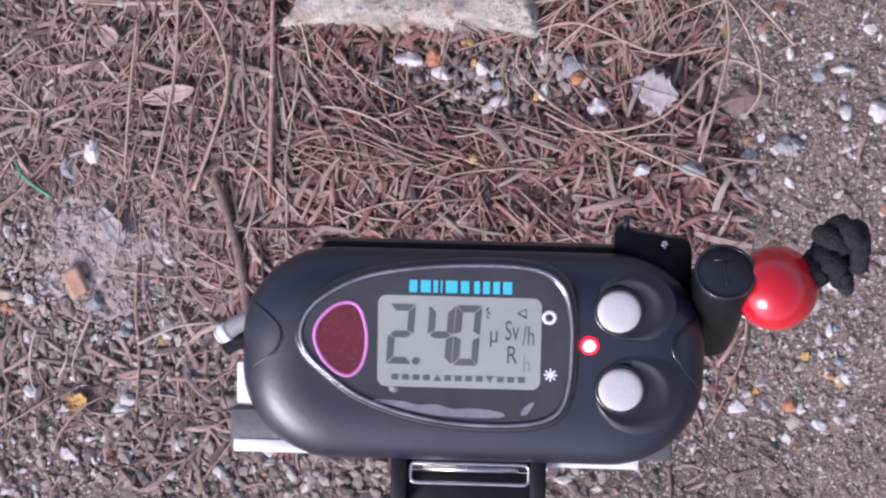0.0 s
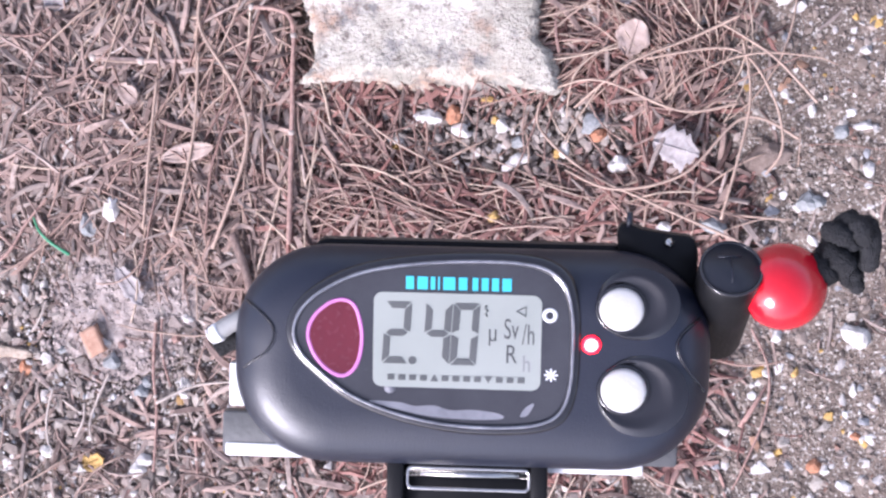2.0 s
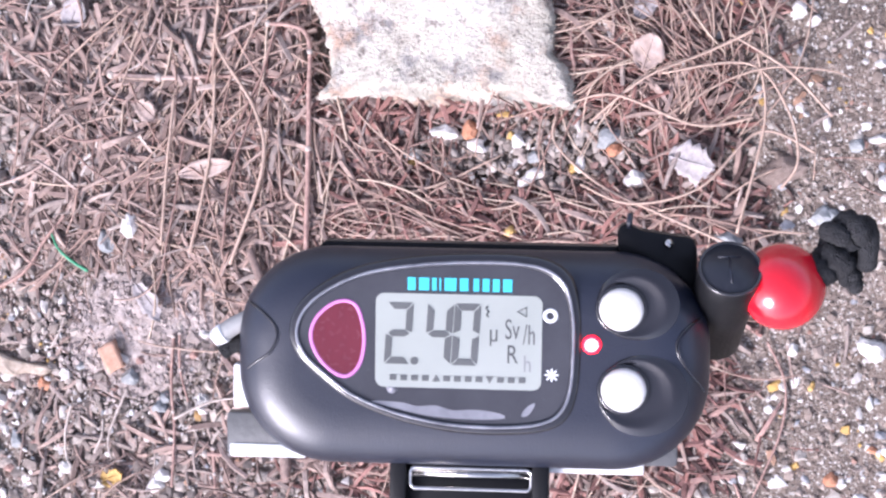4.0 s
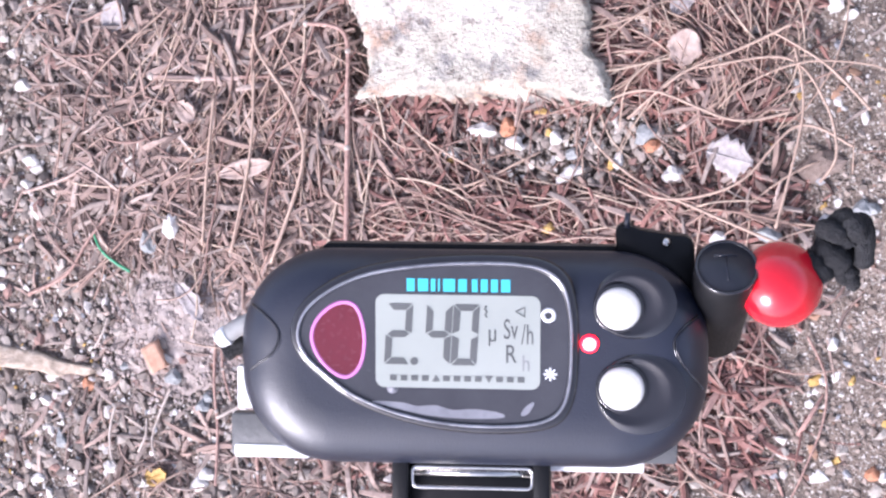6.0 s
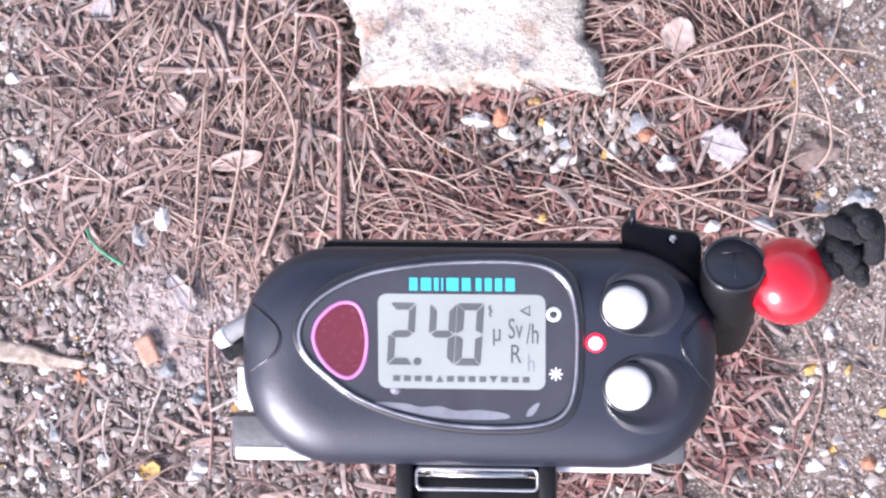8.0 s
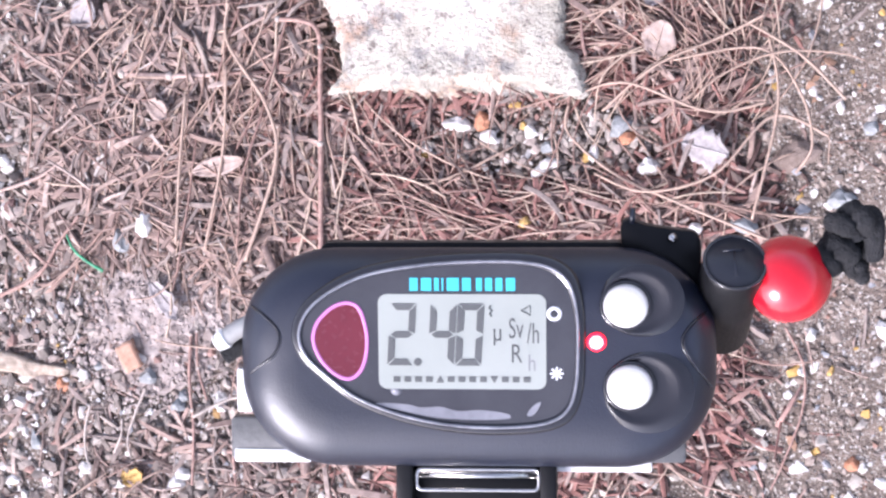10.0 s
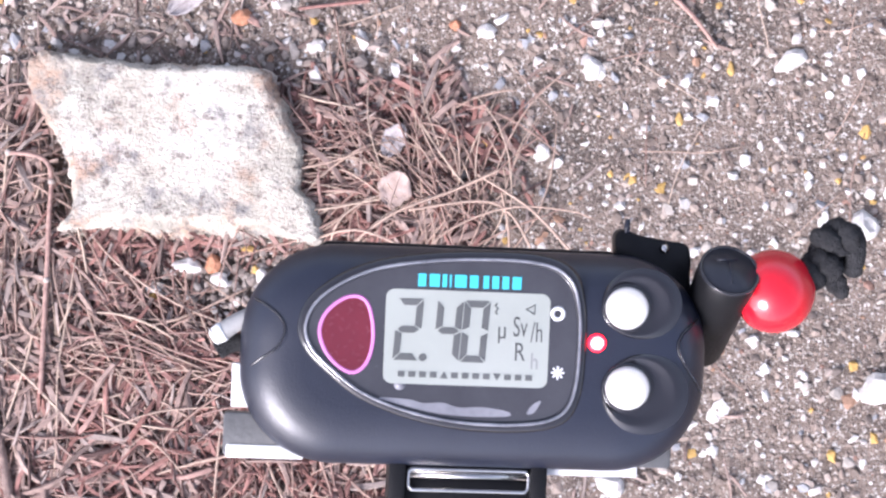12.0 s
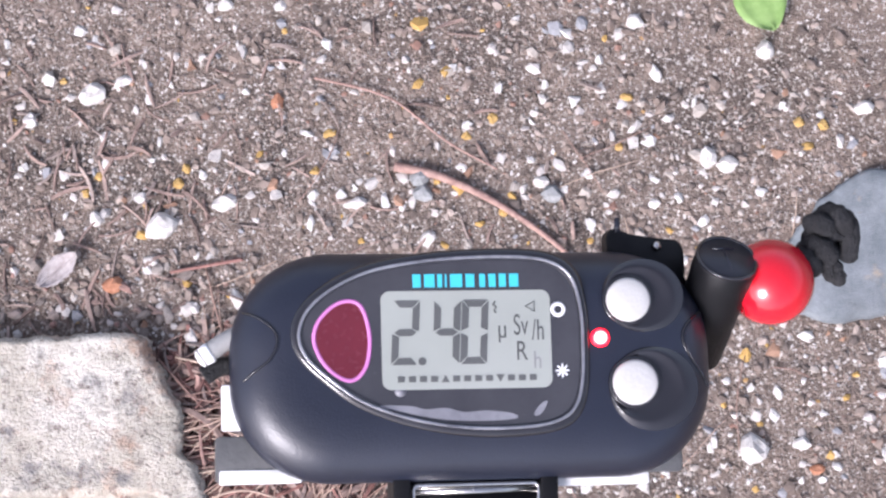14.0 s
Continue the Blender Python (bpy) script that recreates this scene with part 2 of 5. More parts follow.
def ring_tube(pts, r, sides=8, squash=1.0):
    bm = bmesh.new()
    n = len(pts)
    rows = []
    for i, p in enumerate(pts):
        d = (pts[(i + 1) % n] - pts[i - 1]).normalized()
        u = d.cross(Vector((0, 0, 1))).normalized()
        rows.append([bm.verts.new(p + u * r * math.cos(2 * math.pi * s / sides) + Vector((0, 0, squash * r * math.sin(2 * math.pi * s / sides)))) for s in range(sides)])
    for i in range(n):
        a, b = rows[i], rows[(i + 1) % n]
        for s in range(sides):
            q = (s + 1) % sides
            bm.faces.new((a[s], a[q], b[q], b[s]))
    return bm


def loft(rings, cap_first=True, cap_last=True):
    bm = bmesh.new()
    rows = [[bm.verts.new(p) for p in r] for r in rings]
    n = len(rows[0])
    for a, b in zip(rows, rows[1:]):
        for s in range(n):
            q = (s + 1) % n
            bm.faces.new((a[s], a[q], b[q], b[s]))
    if cap_first:
        bm.faces.new(rows[0])
    if cap_last:
        bm.faces.new(rows[-1][::-1])
    return bm


def slab(outline, z0, z1, bevel=0.0):
    """A plate of the given outline from z0 up to z1 with a rounded upper edge."""
    c = sum(outline, Vector((0, 0, 0))) / len(outline)
    def at(z, k):
        return [Vector((c.x + (p.x - c.x) * k, c.y + (p.y - c.y) * k, z)) for p in outline]
    size = max((p - c).length for p in outline)
    k = 1 - bevel / size
    rings = [at(z0, 1), at(z1 - bevel, 1)]
    if bevel:
        rings += [at(z1 - bevel * 0.3, 1 - 0.3 * (1 - k)), at(z1, k)]
    return loft(rings)


def disc(cx, cy, rx, ry, n=40):
    return [Vector((cx + rx * math.cos(2 * math.pi * i / n), cy + ry * math.sin(2 * math.pi * i / n), 0)) for i in range(n)]


def round_rect(x0, y0, x1, y1, r, n=8):
    out = []
    for cx, cy, a0 in ((x1 - r, y1 - r, 0), (x0 + r, y1 - r, 90), (x0 + r, y0 + r, 180), (x1 - r, y0 + r, 270)):
        for j in range(n + 1):
            a = radians(a0 + 90 * j / n)
            out.append(Vector((cx + r * math.cos(a), cy + r * math.sin(a), 0)))
    return out


def lump(rx, ry, rz, seed, rough=0.25, sub=2, flat=0.0):
    """An irregular, slightly angular stone resting on z = 0."""
    bm = bmesh.new()
    bmesh.ops.create_icosphere(bm, subdivisions=sub, radius=1)
    o = Vector((seed * 7.31, seed * 3.17, seed * 1.73))
    for v in bm.verts:
        k = 1 + rough * noise.noise(v.co * 1.1 + o) * 1.6 + 0.35 * rough * noise.noise(v.co * 3 + o)
        v.co *= k
        for ax in (Vector((0.8, 0.5, 0.33)), Vector((-0.6, 0.7, 0.4)), Vector((0.1, -0.9, 0.43))):
            d = v.co.dot(ax) - 0.78
            if d > 0:
                v.co -= ax * d * 0.8
        v.co = Vector((v.co.x * rx, v.co.y * ry, max(v.co.z, -0.5) * rz))
    return bm


# ---- the ground: one sheet to the horizon ----
def smooth01(a, b, x):
    t = min(1.0, max(0.0, (x - a) / (b - a)))
    return t * t * (3 - 2 * t)


def relief(x, y):
    return 0.0022 * noise.noise(Vector((x * 14, y * 14, 1))) + 0.0012 * noise.noise(Vector((x * 60, y * 60, 5))) + 0.0006 * noise.noise(Vector((x * 170, y * 170, 9)))


def litter(x, y):
    """How thickly the fallen needles lie."""
    n = 0.25 * noise.noise(Vector((x * 9, y * 9, 3))) + 0.15 * noise.noise(Vector((x * 30, y * 30, 7)))
    r = (abs((x + 0.04) / 0.225) ** 3 + abs((y - 0.045) / 0.145) ** 3) ** (1 / 3)
    main = 1 - smooth01(0.75, 1.15, r + n)
    main *= 1 - smooth01(0.152, 0.180, y + 0.06 * n)
    low = 1 - smooth01(0.6, 1.2, math.hypot((x - 0.02) / 0.15, (y + 0.09) / 0.10) + n)
    patch = 0.95 * (1 - smooth01(0.7, 1.15, math.hypot((x + 0.205) / 0.075, (y + 0.066) / 0.058) + 0.5 * n))
    pocket = 1.1 * (1 - smooth01(0.65, 1.15, math.hypot((x - 0.055) / 0.085, (y - 0.052) / 0.034) + 0.7 * n))
    corner = 0.16 * (1 - smooth01(0.5, 1.2, math.hypot((x + 0.17) / 0.13, (y + 0.12) / 0.09) + n))
    return max(0.0, max(main, 0.8 * low, corner) - max(patch, pocket))


def make_ground():
    ax = [-0.46 + 1.1 * i / 260 for i in range(261)]
    ay = [-0.36 + 0.86 * i / 210 for i in range(211)]
    far = [0.02, 0.06, 0.15, 0.4, 1, 3, 10, 40, 150, 600]
    ax = [ax[0] - f for f in far[::-1]] + ax + [ax[-1] + f for f in far]
    ay = [ay[0] - f for f in far[::-1]] + ay + [ay[-1] + f for f in far]
    verts = [(x, y, relief(x, y)) for y in ay for x in ax]
    n = len(ax)
    faces = [(j * n + i, j * n + i + 1, (j + 1) * n + i + 1, (j + 1) * n + i) for j in range(len(ay) - 1) for i in range(n - 1)]
    ob = soup("ground", verts, faces, M_soil, True)
    return tagged(ob, "gritty grey-brown soil with worn gravel surface", "ground", kind="structure")


make_ground()


def make_dust():
    v, f = [(-0.205, -0.066, relief(-0.205, -0.066) + 0.0024)], []
    R, A = 30, 90
    for r in range(1, R + 1):
        for a in range(A):
            t = 2 * math.pi * a / A
            k = r / R * (1 + 0.3 * noise.noise(Vector((math.cos(t), math.sin(t), 2))))
            x, y = -0.205 + 0.066 * k * math.cos(t), -0.066 + 0.050 * k * math.sin(t)
            v.append((x, y, relief(x, y) + 0.0024 * (1 - (r / R) ** 2) - 0.0012 * (r / R) ** 3 + (0.0024 - 0.0016 * (r / R) ** 2) * noise.noise(Vector((x * 130, y * 130, 4))) + (0.0010 - 0.0006 * (r / R) ** 2) * noise.noise(Vector((x * 400, y * 400, 8)))))
    for a in range(A):
        f.append((0, 1 + a, 1 + (a + 1) % A))
    for r in range(R - 1):
        for a in range(A):
            b = (a + 1) % A
            f.append((1 + r * A + a, 1 + (r + 1) * A + a, 1 + (r + 1) * A + b, 1 + r * A + b))
    tagged(soup("dusty_soil_patch", v, f, M_dust, True), "pale pinkish dusty soil patch among the litter", "soil patch", kind="stuff")


make_dust()

ICO = bmesh.new()
bmesh.ops.create_icosphere(ICO, subdivisions=1, radius=1)
ICO_V = [v.co.copy() for v in ICO.verts]
ICO_F = [tuple(v.index for v in q.verts) for q in ICO.faces]
ICO.free()


def stones_into(V, F, x, y, z, r, jag=0.2, flat=0.75):
    """An angular stone; jag: how uneven, flat: its height against its width."""
    base = len(V)
    m = Euler((rng.uniform(0, 6), rng.uniform(0, 6), rng.uniform(0, 6))).to_matrix()
    s = Vector((rng.uniform(0.7, 1.35), rng.uniform(0.6, 1.1), rng.uniform(0.5, 0.9)))
    for v in ICO_V:
        k = rng.uniform(1 - jag, 1 + jag)
        p = m @ Vector((v.x * s.x * k, v.y * s.y * k, v.z * s.z * k))
        V.append((x + p.x * r, y + p.y * r, z + p.z * r * flat))
    F.extend(tuple(base + i for i in q) for q in ICO_F)


def make_dust_grains():
    V, F = [], []
    for _ in range(2600):
        x, y = rng.gauss(-0.205, 0.036), rng.gauss(-0.066, 0.027)
        r = 0.0006 + 0.0018 * rng.random() ** 2
        stones_into(V, F, x, y, relief(x, y) + 0.0014 + r * 0.3, r, 0.4, 0.6)
    tagged(soup("dust_crumbs", V, F, M_dust), "loose pale crumbs round the dusty soil patch", "soil crumbs", kind="stuff")


make_dust_grains()


def in_stone(x, y):
    return -0.086 < x < 0.080 - 0.25 * (y - 0.08) and 0.084 < y < 0.182


def dusty(x, y):
    return math.hypot((x + 0.205) / 0.060, (y + 0.066) / 0.046) + 0.3 * noise.noise(Vector((x * 40, y * 40, 15))) < 1


def thin(x, y):
    """Grit thins out raggedly beyond the place itself."""
    n = 0.12 * noise.noise(Vector((x * 8, y * 8, 12)))
    return smooth01(0.8, 1.05, math.hypot((x - 0.065) / 0.52, (y - 0.08) / 0.38) + n)


def make_gravel():
    V, F = [], []
    for _ in range(9000):
        a, d = rng.uniform(0, 6.2832), 0.30 + 1.3 * rng.random() ** 1.4
        x, y = 0.065 + d * math.cos(a) * 1.2, 0.08 + d * math.sin(a)
        if rng.random() > thin(x, y):
            continue
        r = 0.0012 + 0.0035 * rng.random() ** 2
        stones_into(V, F, x, y, r * 0.35, r)
    n = 0
    while n < 44000:
        x, y = rng.uniform(-0.46, 0.60), rng.uniform(-0.30, 0.45)
        if in_stone(x, y) or rng.random() < 0.88 * litter(x, y) or rng.random() < thin(x, y) or (dusty(x, y) and rng.random() < 0.85):
            continue
        r = 0.0005 + 0.0010 * rng.random() + (0.0022 * rng.random() ** 2 if rng.random() < 0.22 else 0)
        stones_into(V, F, x, y, relief(x, y) + r * 0.15, r, 0.38, 0.6)
        n += 1
    tagged(soup("gravel", V, F, M_gravel), "mixed grey, white and ochre grit bedded in soil", "gravel", kind="stuff")
    V, F = [], []
    for _ in range(2000):
        x, y = rng.uniform(-0.42, 0.55), rng.uniform(-0.26, 0.42)
        if in_stone(x, y) or rng.random() < 0.75 * litter(x, y):
            continue
        r = 0.0020 + 0.0024 * rng.random() ** 2
        stones_into(V, F, x, y, relief(x, y) + r * 0.2 + 0.003 * litter(x, y), r, 0.4, 0.55)
    for _ in range(500):
        x, y = rng.uniform(-0.42, -0.19), rng.uniform(-0.24, 0.16)
        if rng.random() < 0.7 * litter(x, y):
            continue
        r = 0.0016 + 0.0026 * rng.random() ** 2
        stones_into(V, F, x, y, relief(x, y) + r * 0.2 + 0.003 * litter(x, y), r, 0.4, 0.55)
    tagged(soup("coarse_gravel", V, F, M_gravel), "coarser worn pebbles scattered over the grit", "gravel", kind="stuff")


make_gravel()


def make_pale_chips():
    V, F = [], []
    n = 0
    while n < 1600:
        x, y = rng.uniform(-0.12, 0.54), rng.uniform(-0.16, 0.40)
        if in_stone(x, y) or litter(x, y) > 0.3 or (x < 0.13 and y < 0.15) or thin(x, y) > 0.5:
            continue
        r = 0.0013 + 0.0036 * rng.random() ** 2.0
        stones_into(V, F, x, y, relief(x, y) + r * 0.2, r, 0.45, 0.5)
        n += 1
    for _ in range(1500):
        x, y = rng.uniform(-0.38, -0.08), rng.uniform(-0.22, 0.0)
        if rng.random() < 1.3 * litter(x, y) or dusty(x, y):
            continue
        r = 0.0009 + 0.0016 * rng.random() ** 2
        stones_into(V, F, x, y, relief(x, y) + r * 0.5 + 0.0012, r, 0.4, 0.5)
    tagged(soup("pale_gravel", V, F, M_palegravel), "pale chips of stone and shell strewn over grit", "gravel", kind="stuff")


make_pale_chips()


def make_crumbs():
    """Crumbly soil, bark and stone flakes where the litter gives out."""
    V, F = [], []
    n = 0
    while n < 6400:
        x, y = rng.uniform(-0.42, 0.12), rng.uniform(-0.26, 0.23)
        near = max(1 - smooth01(-0.10, -0.02, y) * smooth01(-0.30, -0.20, x), 0.4 * smooth01(0.155, 0.18, y))
        if in_stone(x, y) or rng.random() > near * (1 - 0.9 * litter(x, y)) or (dusty(x, y) and rng.random() < 0.7):
            continue
        r = 0.0012 + 0.0044 * rng.random() ** 2.4
        stones_into(V, F, x, y, relief(x, y) + r * 0.4, r, 0.42, 0.6)
        n += 1
    for _ in range(560):
        x, y = rng.gauss(0.056, 0.040), rng.gauss(0.053, 0.012)
        r = 0.0012 + 0.0026 * rng.random() ** 2
        if not in_stone(x, y):
            stones_into(V, F, x, y, relief(x, y) + 0.0032 + r * 0.5, r, 0.42, 0.6)
    tagged(soup("soil_crumbs", V, F, M_crumb), "crumbly grey-beige soil and stone flakes beside the litter", "soil crumbs", kind="stuff")


make_crumbs()


def flake_into(V, F, x, y, z, yaw, pitch, length, width, thick, bend):
    """A short dry scrap: a curled sliver, thicker in the middle, with uneven ends."""
    base = len(V)
    m = Matrix.Translation((x, y, z)) @ Euler((rng.uniform(-0.6, 0.6), pitch, yaw)).to_matrix().to_4x4()
    arch = rng.gauss(0.03, 0.06)
    twist = rng.gauss(0, 0.5)
    ends = (rng.uniform(0.35, 1.0), rng.uniform(0.35, 1.0))
    n = 5
    for i in range(n):
        t = i / (n - 1) * 2 - 1
        w = width / 2 * (1 - (1 - ends[t > 0]) * abs(t) ** 1.5)
        c, h = bend * length * (1 - t * t), arch * length * (1 - t * t)
        ca, sa = math.cos(twist * t), math.sin(twist * t)
        for sy, sz in ((-1, -0.6), (1, -0.6), (0.75, 0.6), (-0.75, 0.6)):
            py, pz = sy * w, sz * thick / 1.2
            V.append(tuple(m @ Vector((t * length / 2, py * ca - pz * sa + c, py * sa + pz * ca + h))))
    for i in range(n - 1):
        a, b = base + i * 4, base + i * 4 + 4
        for s in range(4):
            q = (s + 1) % 4
            F.append((a + s, a + q, b + q, b + s))
    F.append((base + 3, base + 2, base + 1, base))
    e = base + (n - 1) * 4
    F.append((e, e + 1, e + 2, e + 3))


def make_mulch(name, material, count, where, label, size):
    V, F = [], []
    n = tries = 0
    while n < count and tries < count * 30:
        tries += 1
        x, y = rng.uniform(-0.36, 0.24), rng.uniform(-0.22, 0.22)
        d = litter(x, y)
        if in_stone(x, y) or rng.random() > d * where(x, y):
            continue
        slim = rng.random() < 0.42
        L = rng.uniform(0.008, 0.032 if slim else 0.027) * size
        flake_into(V, F, x, y, relief(x, y) + 0.0008 + 0.0105 * d * rng.random() ** 1.4, rng.uniform(0, math.pi), rng.gauss(0, 0.16),
                   L, (rng.uniform(0.0008, 0.0016) if slim else rng.uniform(0.0018, 0.0032)) * size, rng.uniform(0.0006, 0.0013), rng.gauss(0, 0.085))
        n += 1
    tagged(soup(name, V, F, material), label, "leaf litter", kind="stuff")


make_mulch("brown_leaf_litter", M_mulch, 6800, lambda x, y: 0.95 if x < -0.08 else 0.35, "grey-brown broken needle scraps thickly scattered on the soil", 1.5)
make_mulch("russet_leaf_litter", M_red, 4600, lambda x, y: smooth01(-0.14, -0.03, x), "russet-brown dry scraps of needle and bark", 1.3)
make_mulch("bleached_leaf_litter", M_scrap, 1100, lambda x, y: 0.07 + 0.93 * (1 - smooth01(-0.22, -0.10, x)), "bleached grey-pink scraps of needle and husk", 0.85)


def make_stray_scraps():
    V, F = [], []
    n = 0
    while n < 1500:
        x, y = rng.uniform(-0.42, 0.34), rng.uniform(-0.26, 0.36)
        want = 0.9 - 0.8 * smooth01(-0.15, 0.30, x)
        if in_stone(x, y) or litter(x, y) > 0.35 or rng.random() > want * (0.55 + 0.9 * noise.noise(Vector((x * 12, y * 12, 21)))):
            continue
        flake_into(V, F, x, y, relief(x, y) + 0.0016, rng.uniform(0, math.pi), rng.gauss(0, 0.08), rng.uniform(0.006, 0.026), rng.uniform(0.0009, 0.0030), rng.uniform(0.0006, 0.0011), rng.gauss(0, 0.08))
        n += 1
    tagged(soup("stray_litter", V, F, M_mulch), "stray brown needle and bark scraps on the grit", "leaf litter", kind="stuff")


make_stray_scraps()


def wander(x, y, yaw, length, curl, z0, z1, n=9):
    pts = []
    step = length / (n - 1)
    for i in range(n):
        t = i / (n - 1)
        pts.append(Vector((x, y, relief(x, y) + 0.001 + 0.005 * litter(x, y) + z0 + (z1 - z0) * t + 0.0025 * math.sin(math.pi * t))))
        x += math.cos(yaw) * step
        y += math.sin(yaw) * step
        yaw += curl / (n - 1) + rng.gauss(0, 0.05)
    return pts


M_strand = mat("dry_strand", (0.75, 0.75, 0.75), W, 0.6, 300, 0.4, obj=(
    (0.35, 0.225, 0.175, 0.0), (0.45, 0.32, 0.245, 0.3), (0.27, 0.16, 0.128, 0.55), (0.52, 0.395, 0.30, 0.75), (0.40, 0.275, 0.215, 0.9)))


def make_needles():
    V, F = [], []

    def add(x, y, yaw, length, curl, r, z=0.006, n=9):
        z0 = rng.uniform(0, z)
        tube_into(V, F, wander(x, y, yaw, length, curl, z0, rng.uniform(0, z), n), [r * (0.6 + 0.4 * math.sin(math.pi * (0.12 + 0.8 * i / (n - 1)))) for i in range(n)], 5)

    k = 0
    while k < 480:
        x, y = rng.uniform(-0.34, 0.22), rng.uniform(-0.20, 0.20)
        if in_stone(x, y) or rng.random() > litter(x, y):
            continue
        add(x, y, rng.uniform(0, 6.28), rng.uniform(0.02, 0.075), rng.gauss(0, 0.6), rng.uniform(0.0004, 0.0009), 0.008)
        k += 1
    tagged(soup("dry_needles", V, F, M_needle, True), "tangled reddish-brown dry needles lying over the litter", "needles", kind="stuff")

    def add(x, y, yaw, length, curl, r, z=0.006, n=9):
        v, f = [], []
        z0 = rng.uniform(0, z)
        pts = wander(x, y, yaw, length, curl, z0, rng.uniform(0, z), n)
        tube_into(v, f, [p - pts[0] for p in pts], [r * (0.6 + 0.4 * math.sin(math.pi * (0.12 + 0.8 * i / (n - 1)))) for i in range(n)], 5)
        ob = soup("needle_strand", v, f, M_strand, True)
        ob.location = pts[0]
        tagged(ob, "curled russet needle strand on the litter" if abs(curl) > 0.7 else "straight russet needle strand on the litter", "needle", "dry needle strands")

    # long strands hanging down past the block's left side
    for _ in range(60):
        x = rng.gauss(-0.11, 0.045)
        add(x, rng.uniform(0.05, 0.17), rng.gauss(-1.65, 0.30), rng.uniform(0.07, 0.15), rng.gauss(0, 0.45), rng.uniform(0.0005, 0.0010), 0.009, 12)
    # swirl of springy strands beyond the block's right side
    for _ in range(120):
        a = rng.uniform(-1.2, 2.6)
        rad = rng.uniform(0.015, 0.068)
        x, y = 0.118 + rad * math.cos(a) * 1.15, 0.088 + rad * math.sin(a) * 0.85
        if in_stone(x, y):
            continue
        add(x, y, a + 1.57 + rng.gauss(0, 0.5), rng.uniform(0.04, 0.12), rng.gauss(1.1, 0.6) * rng.choice((1, 1, -0.5)), rng.uniform(0.0004, 0.0007), 0.010, 12)
    for _ in range(45):
        add(rng.gauss(0.05, 0.06), rng.gauss(0.006, 0.012), rng.gauss(3.05, 0.3), rng.uniform(0.04, 0.10), rng.gauss(0, 0.6), rng.uniform(0.0004, 0.0008), 0.009, 10)
    # a few strays out on the gravel
    for _ in range(45):
        add(rng.uniform(0.05, 0.45), rng.uniform(0.0, 0.30), rng.uniform(0, 6.28), rng.uniform(0.02, 0.06), rng.gauss(0, 0.5), 0.0004, 0.001)

make_needles()


# ---- the stone block ----
def make_block():
    base = [(-0.074, 0.079), (-0.036, 0.0765), (0.0, 0.075), (0.036, 0.0755), (0.080, 0.0765), (0.0845, 0.088), (0.081, 0.101), (0.074, 0.108), (0.0735, 0.122), (0.072, 0.135),
            (0.065, 0.150), (0.056, 0.168), (0.047, 0.180), (0.015, 0.1815), (-0.030, 0.183), (-0.068, 0.188), (-0.091, 0.189), (-0.095, 0.170), (-0.084, 0.150), (-0.074, 0.132), (-0.068, 0.116), (-0.066, 0.100), (-0.069, 0.088)]
    line = spline([(x, y, 0) for x, y in base], 20)
    c = Vector((-0.004, 0.130, 0))
    line = [p + (p - c).normalized() * (0.0016 * noise.noise(p * 160) + 0.0010 * noise.noise(p * 420)) for p in line]
    rings = []
    side = [(1.0, -0.004)]
    for i in range(14):
        t = i / 13
        strata = 0.012 * noise.noise(Vector((t * 5.3, 0.4, 2.0)))
        side.append((1.005 - 0.03 * t ** 3 + strata, 0.001 + 0.0195 * t))
    prof = side + [(0.955, 0.0216), (0.935, 0.0222)] + [(0.93 - 0.92 * i / 84, 0.0224) for i in range(1, 85)]
    for k, z in prof:
        row = []
        for p in line:
            q = c + (p - c) * k
            q.z = z
            out = (p - c).normalized()
            front = smooth01(0.45, 0.8, -out.y)
            q.y += 0.013 * front * min(1.0, max(0.0, z / 0.02)) * smooth01(0.5, 0.9, k)
            if z > 0.021:
                q.z += 0.0022 * noise.noise(Vector((q.x * 22, q.y * 22, 0))) + 0.0008 * noise.noise(Vector((q.x * 90, q.y * 90, 3))) + 0.0002 * noise.noise(Vector((q.x * 330, q.y * 330, 6)))
            else:
                q += out * (0.0024 * noise.noise(Vector((q.x * 80, q.y * 80, q.z * 260))) + 0.0012 * noise.noise(Vector((q.x * 260, q.y * 260, q.z * 500))))
            row.append(q)
        rings.append(row)
    ob = link("stone_block", loft(rings), M_rock)
    return tagged(ob, "pale speckled sandstone block with ochre patches and chipped edges", "stone")


make_block()


# ---- single stones, chips, leaves and twigs ----
def stone_at(name, x, y, rx, ry, rz, yaw, material, label, category="pebble", group="loose pebbles", rough=0.38):
    ob = link(name, lump(rx, ry, rz, x * 31 + y * 57 + rx * 900, rough, 2), material, rough < 0.22)
    bed = 0.0055 if -0.01 < x < 0.13 and 0.03 < y < 0.074 else 0.0105 * litter(x, y)
    ob.matrix_world = pose(x, y, relief(x, y) + rz * 0.45 + bed, 0, 0, yaw)
    return tagged(ob, label, category, group)


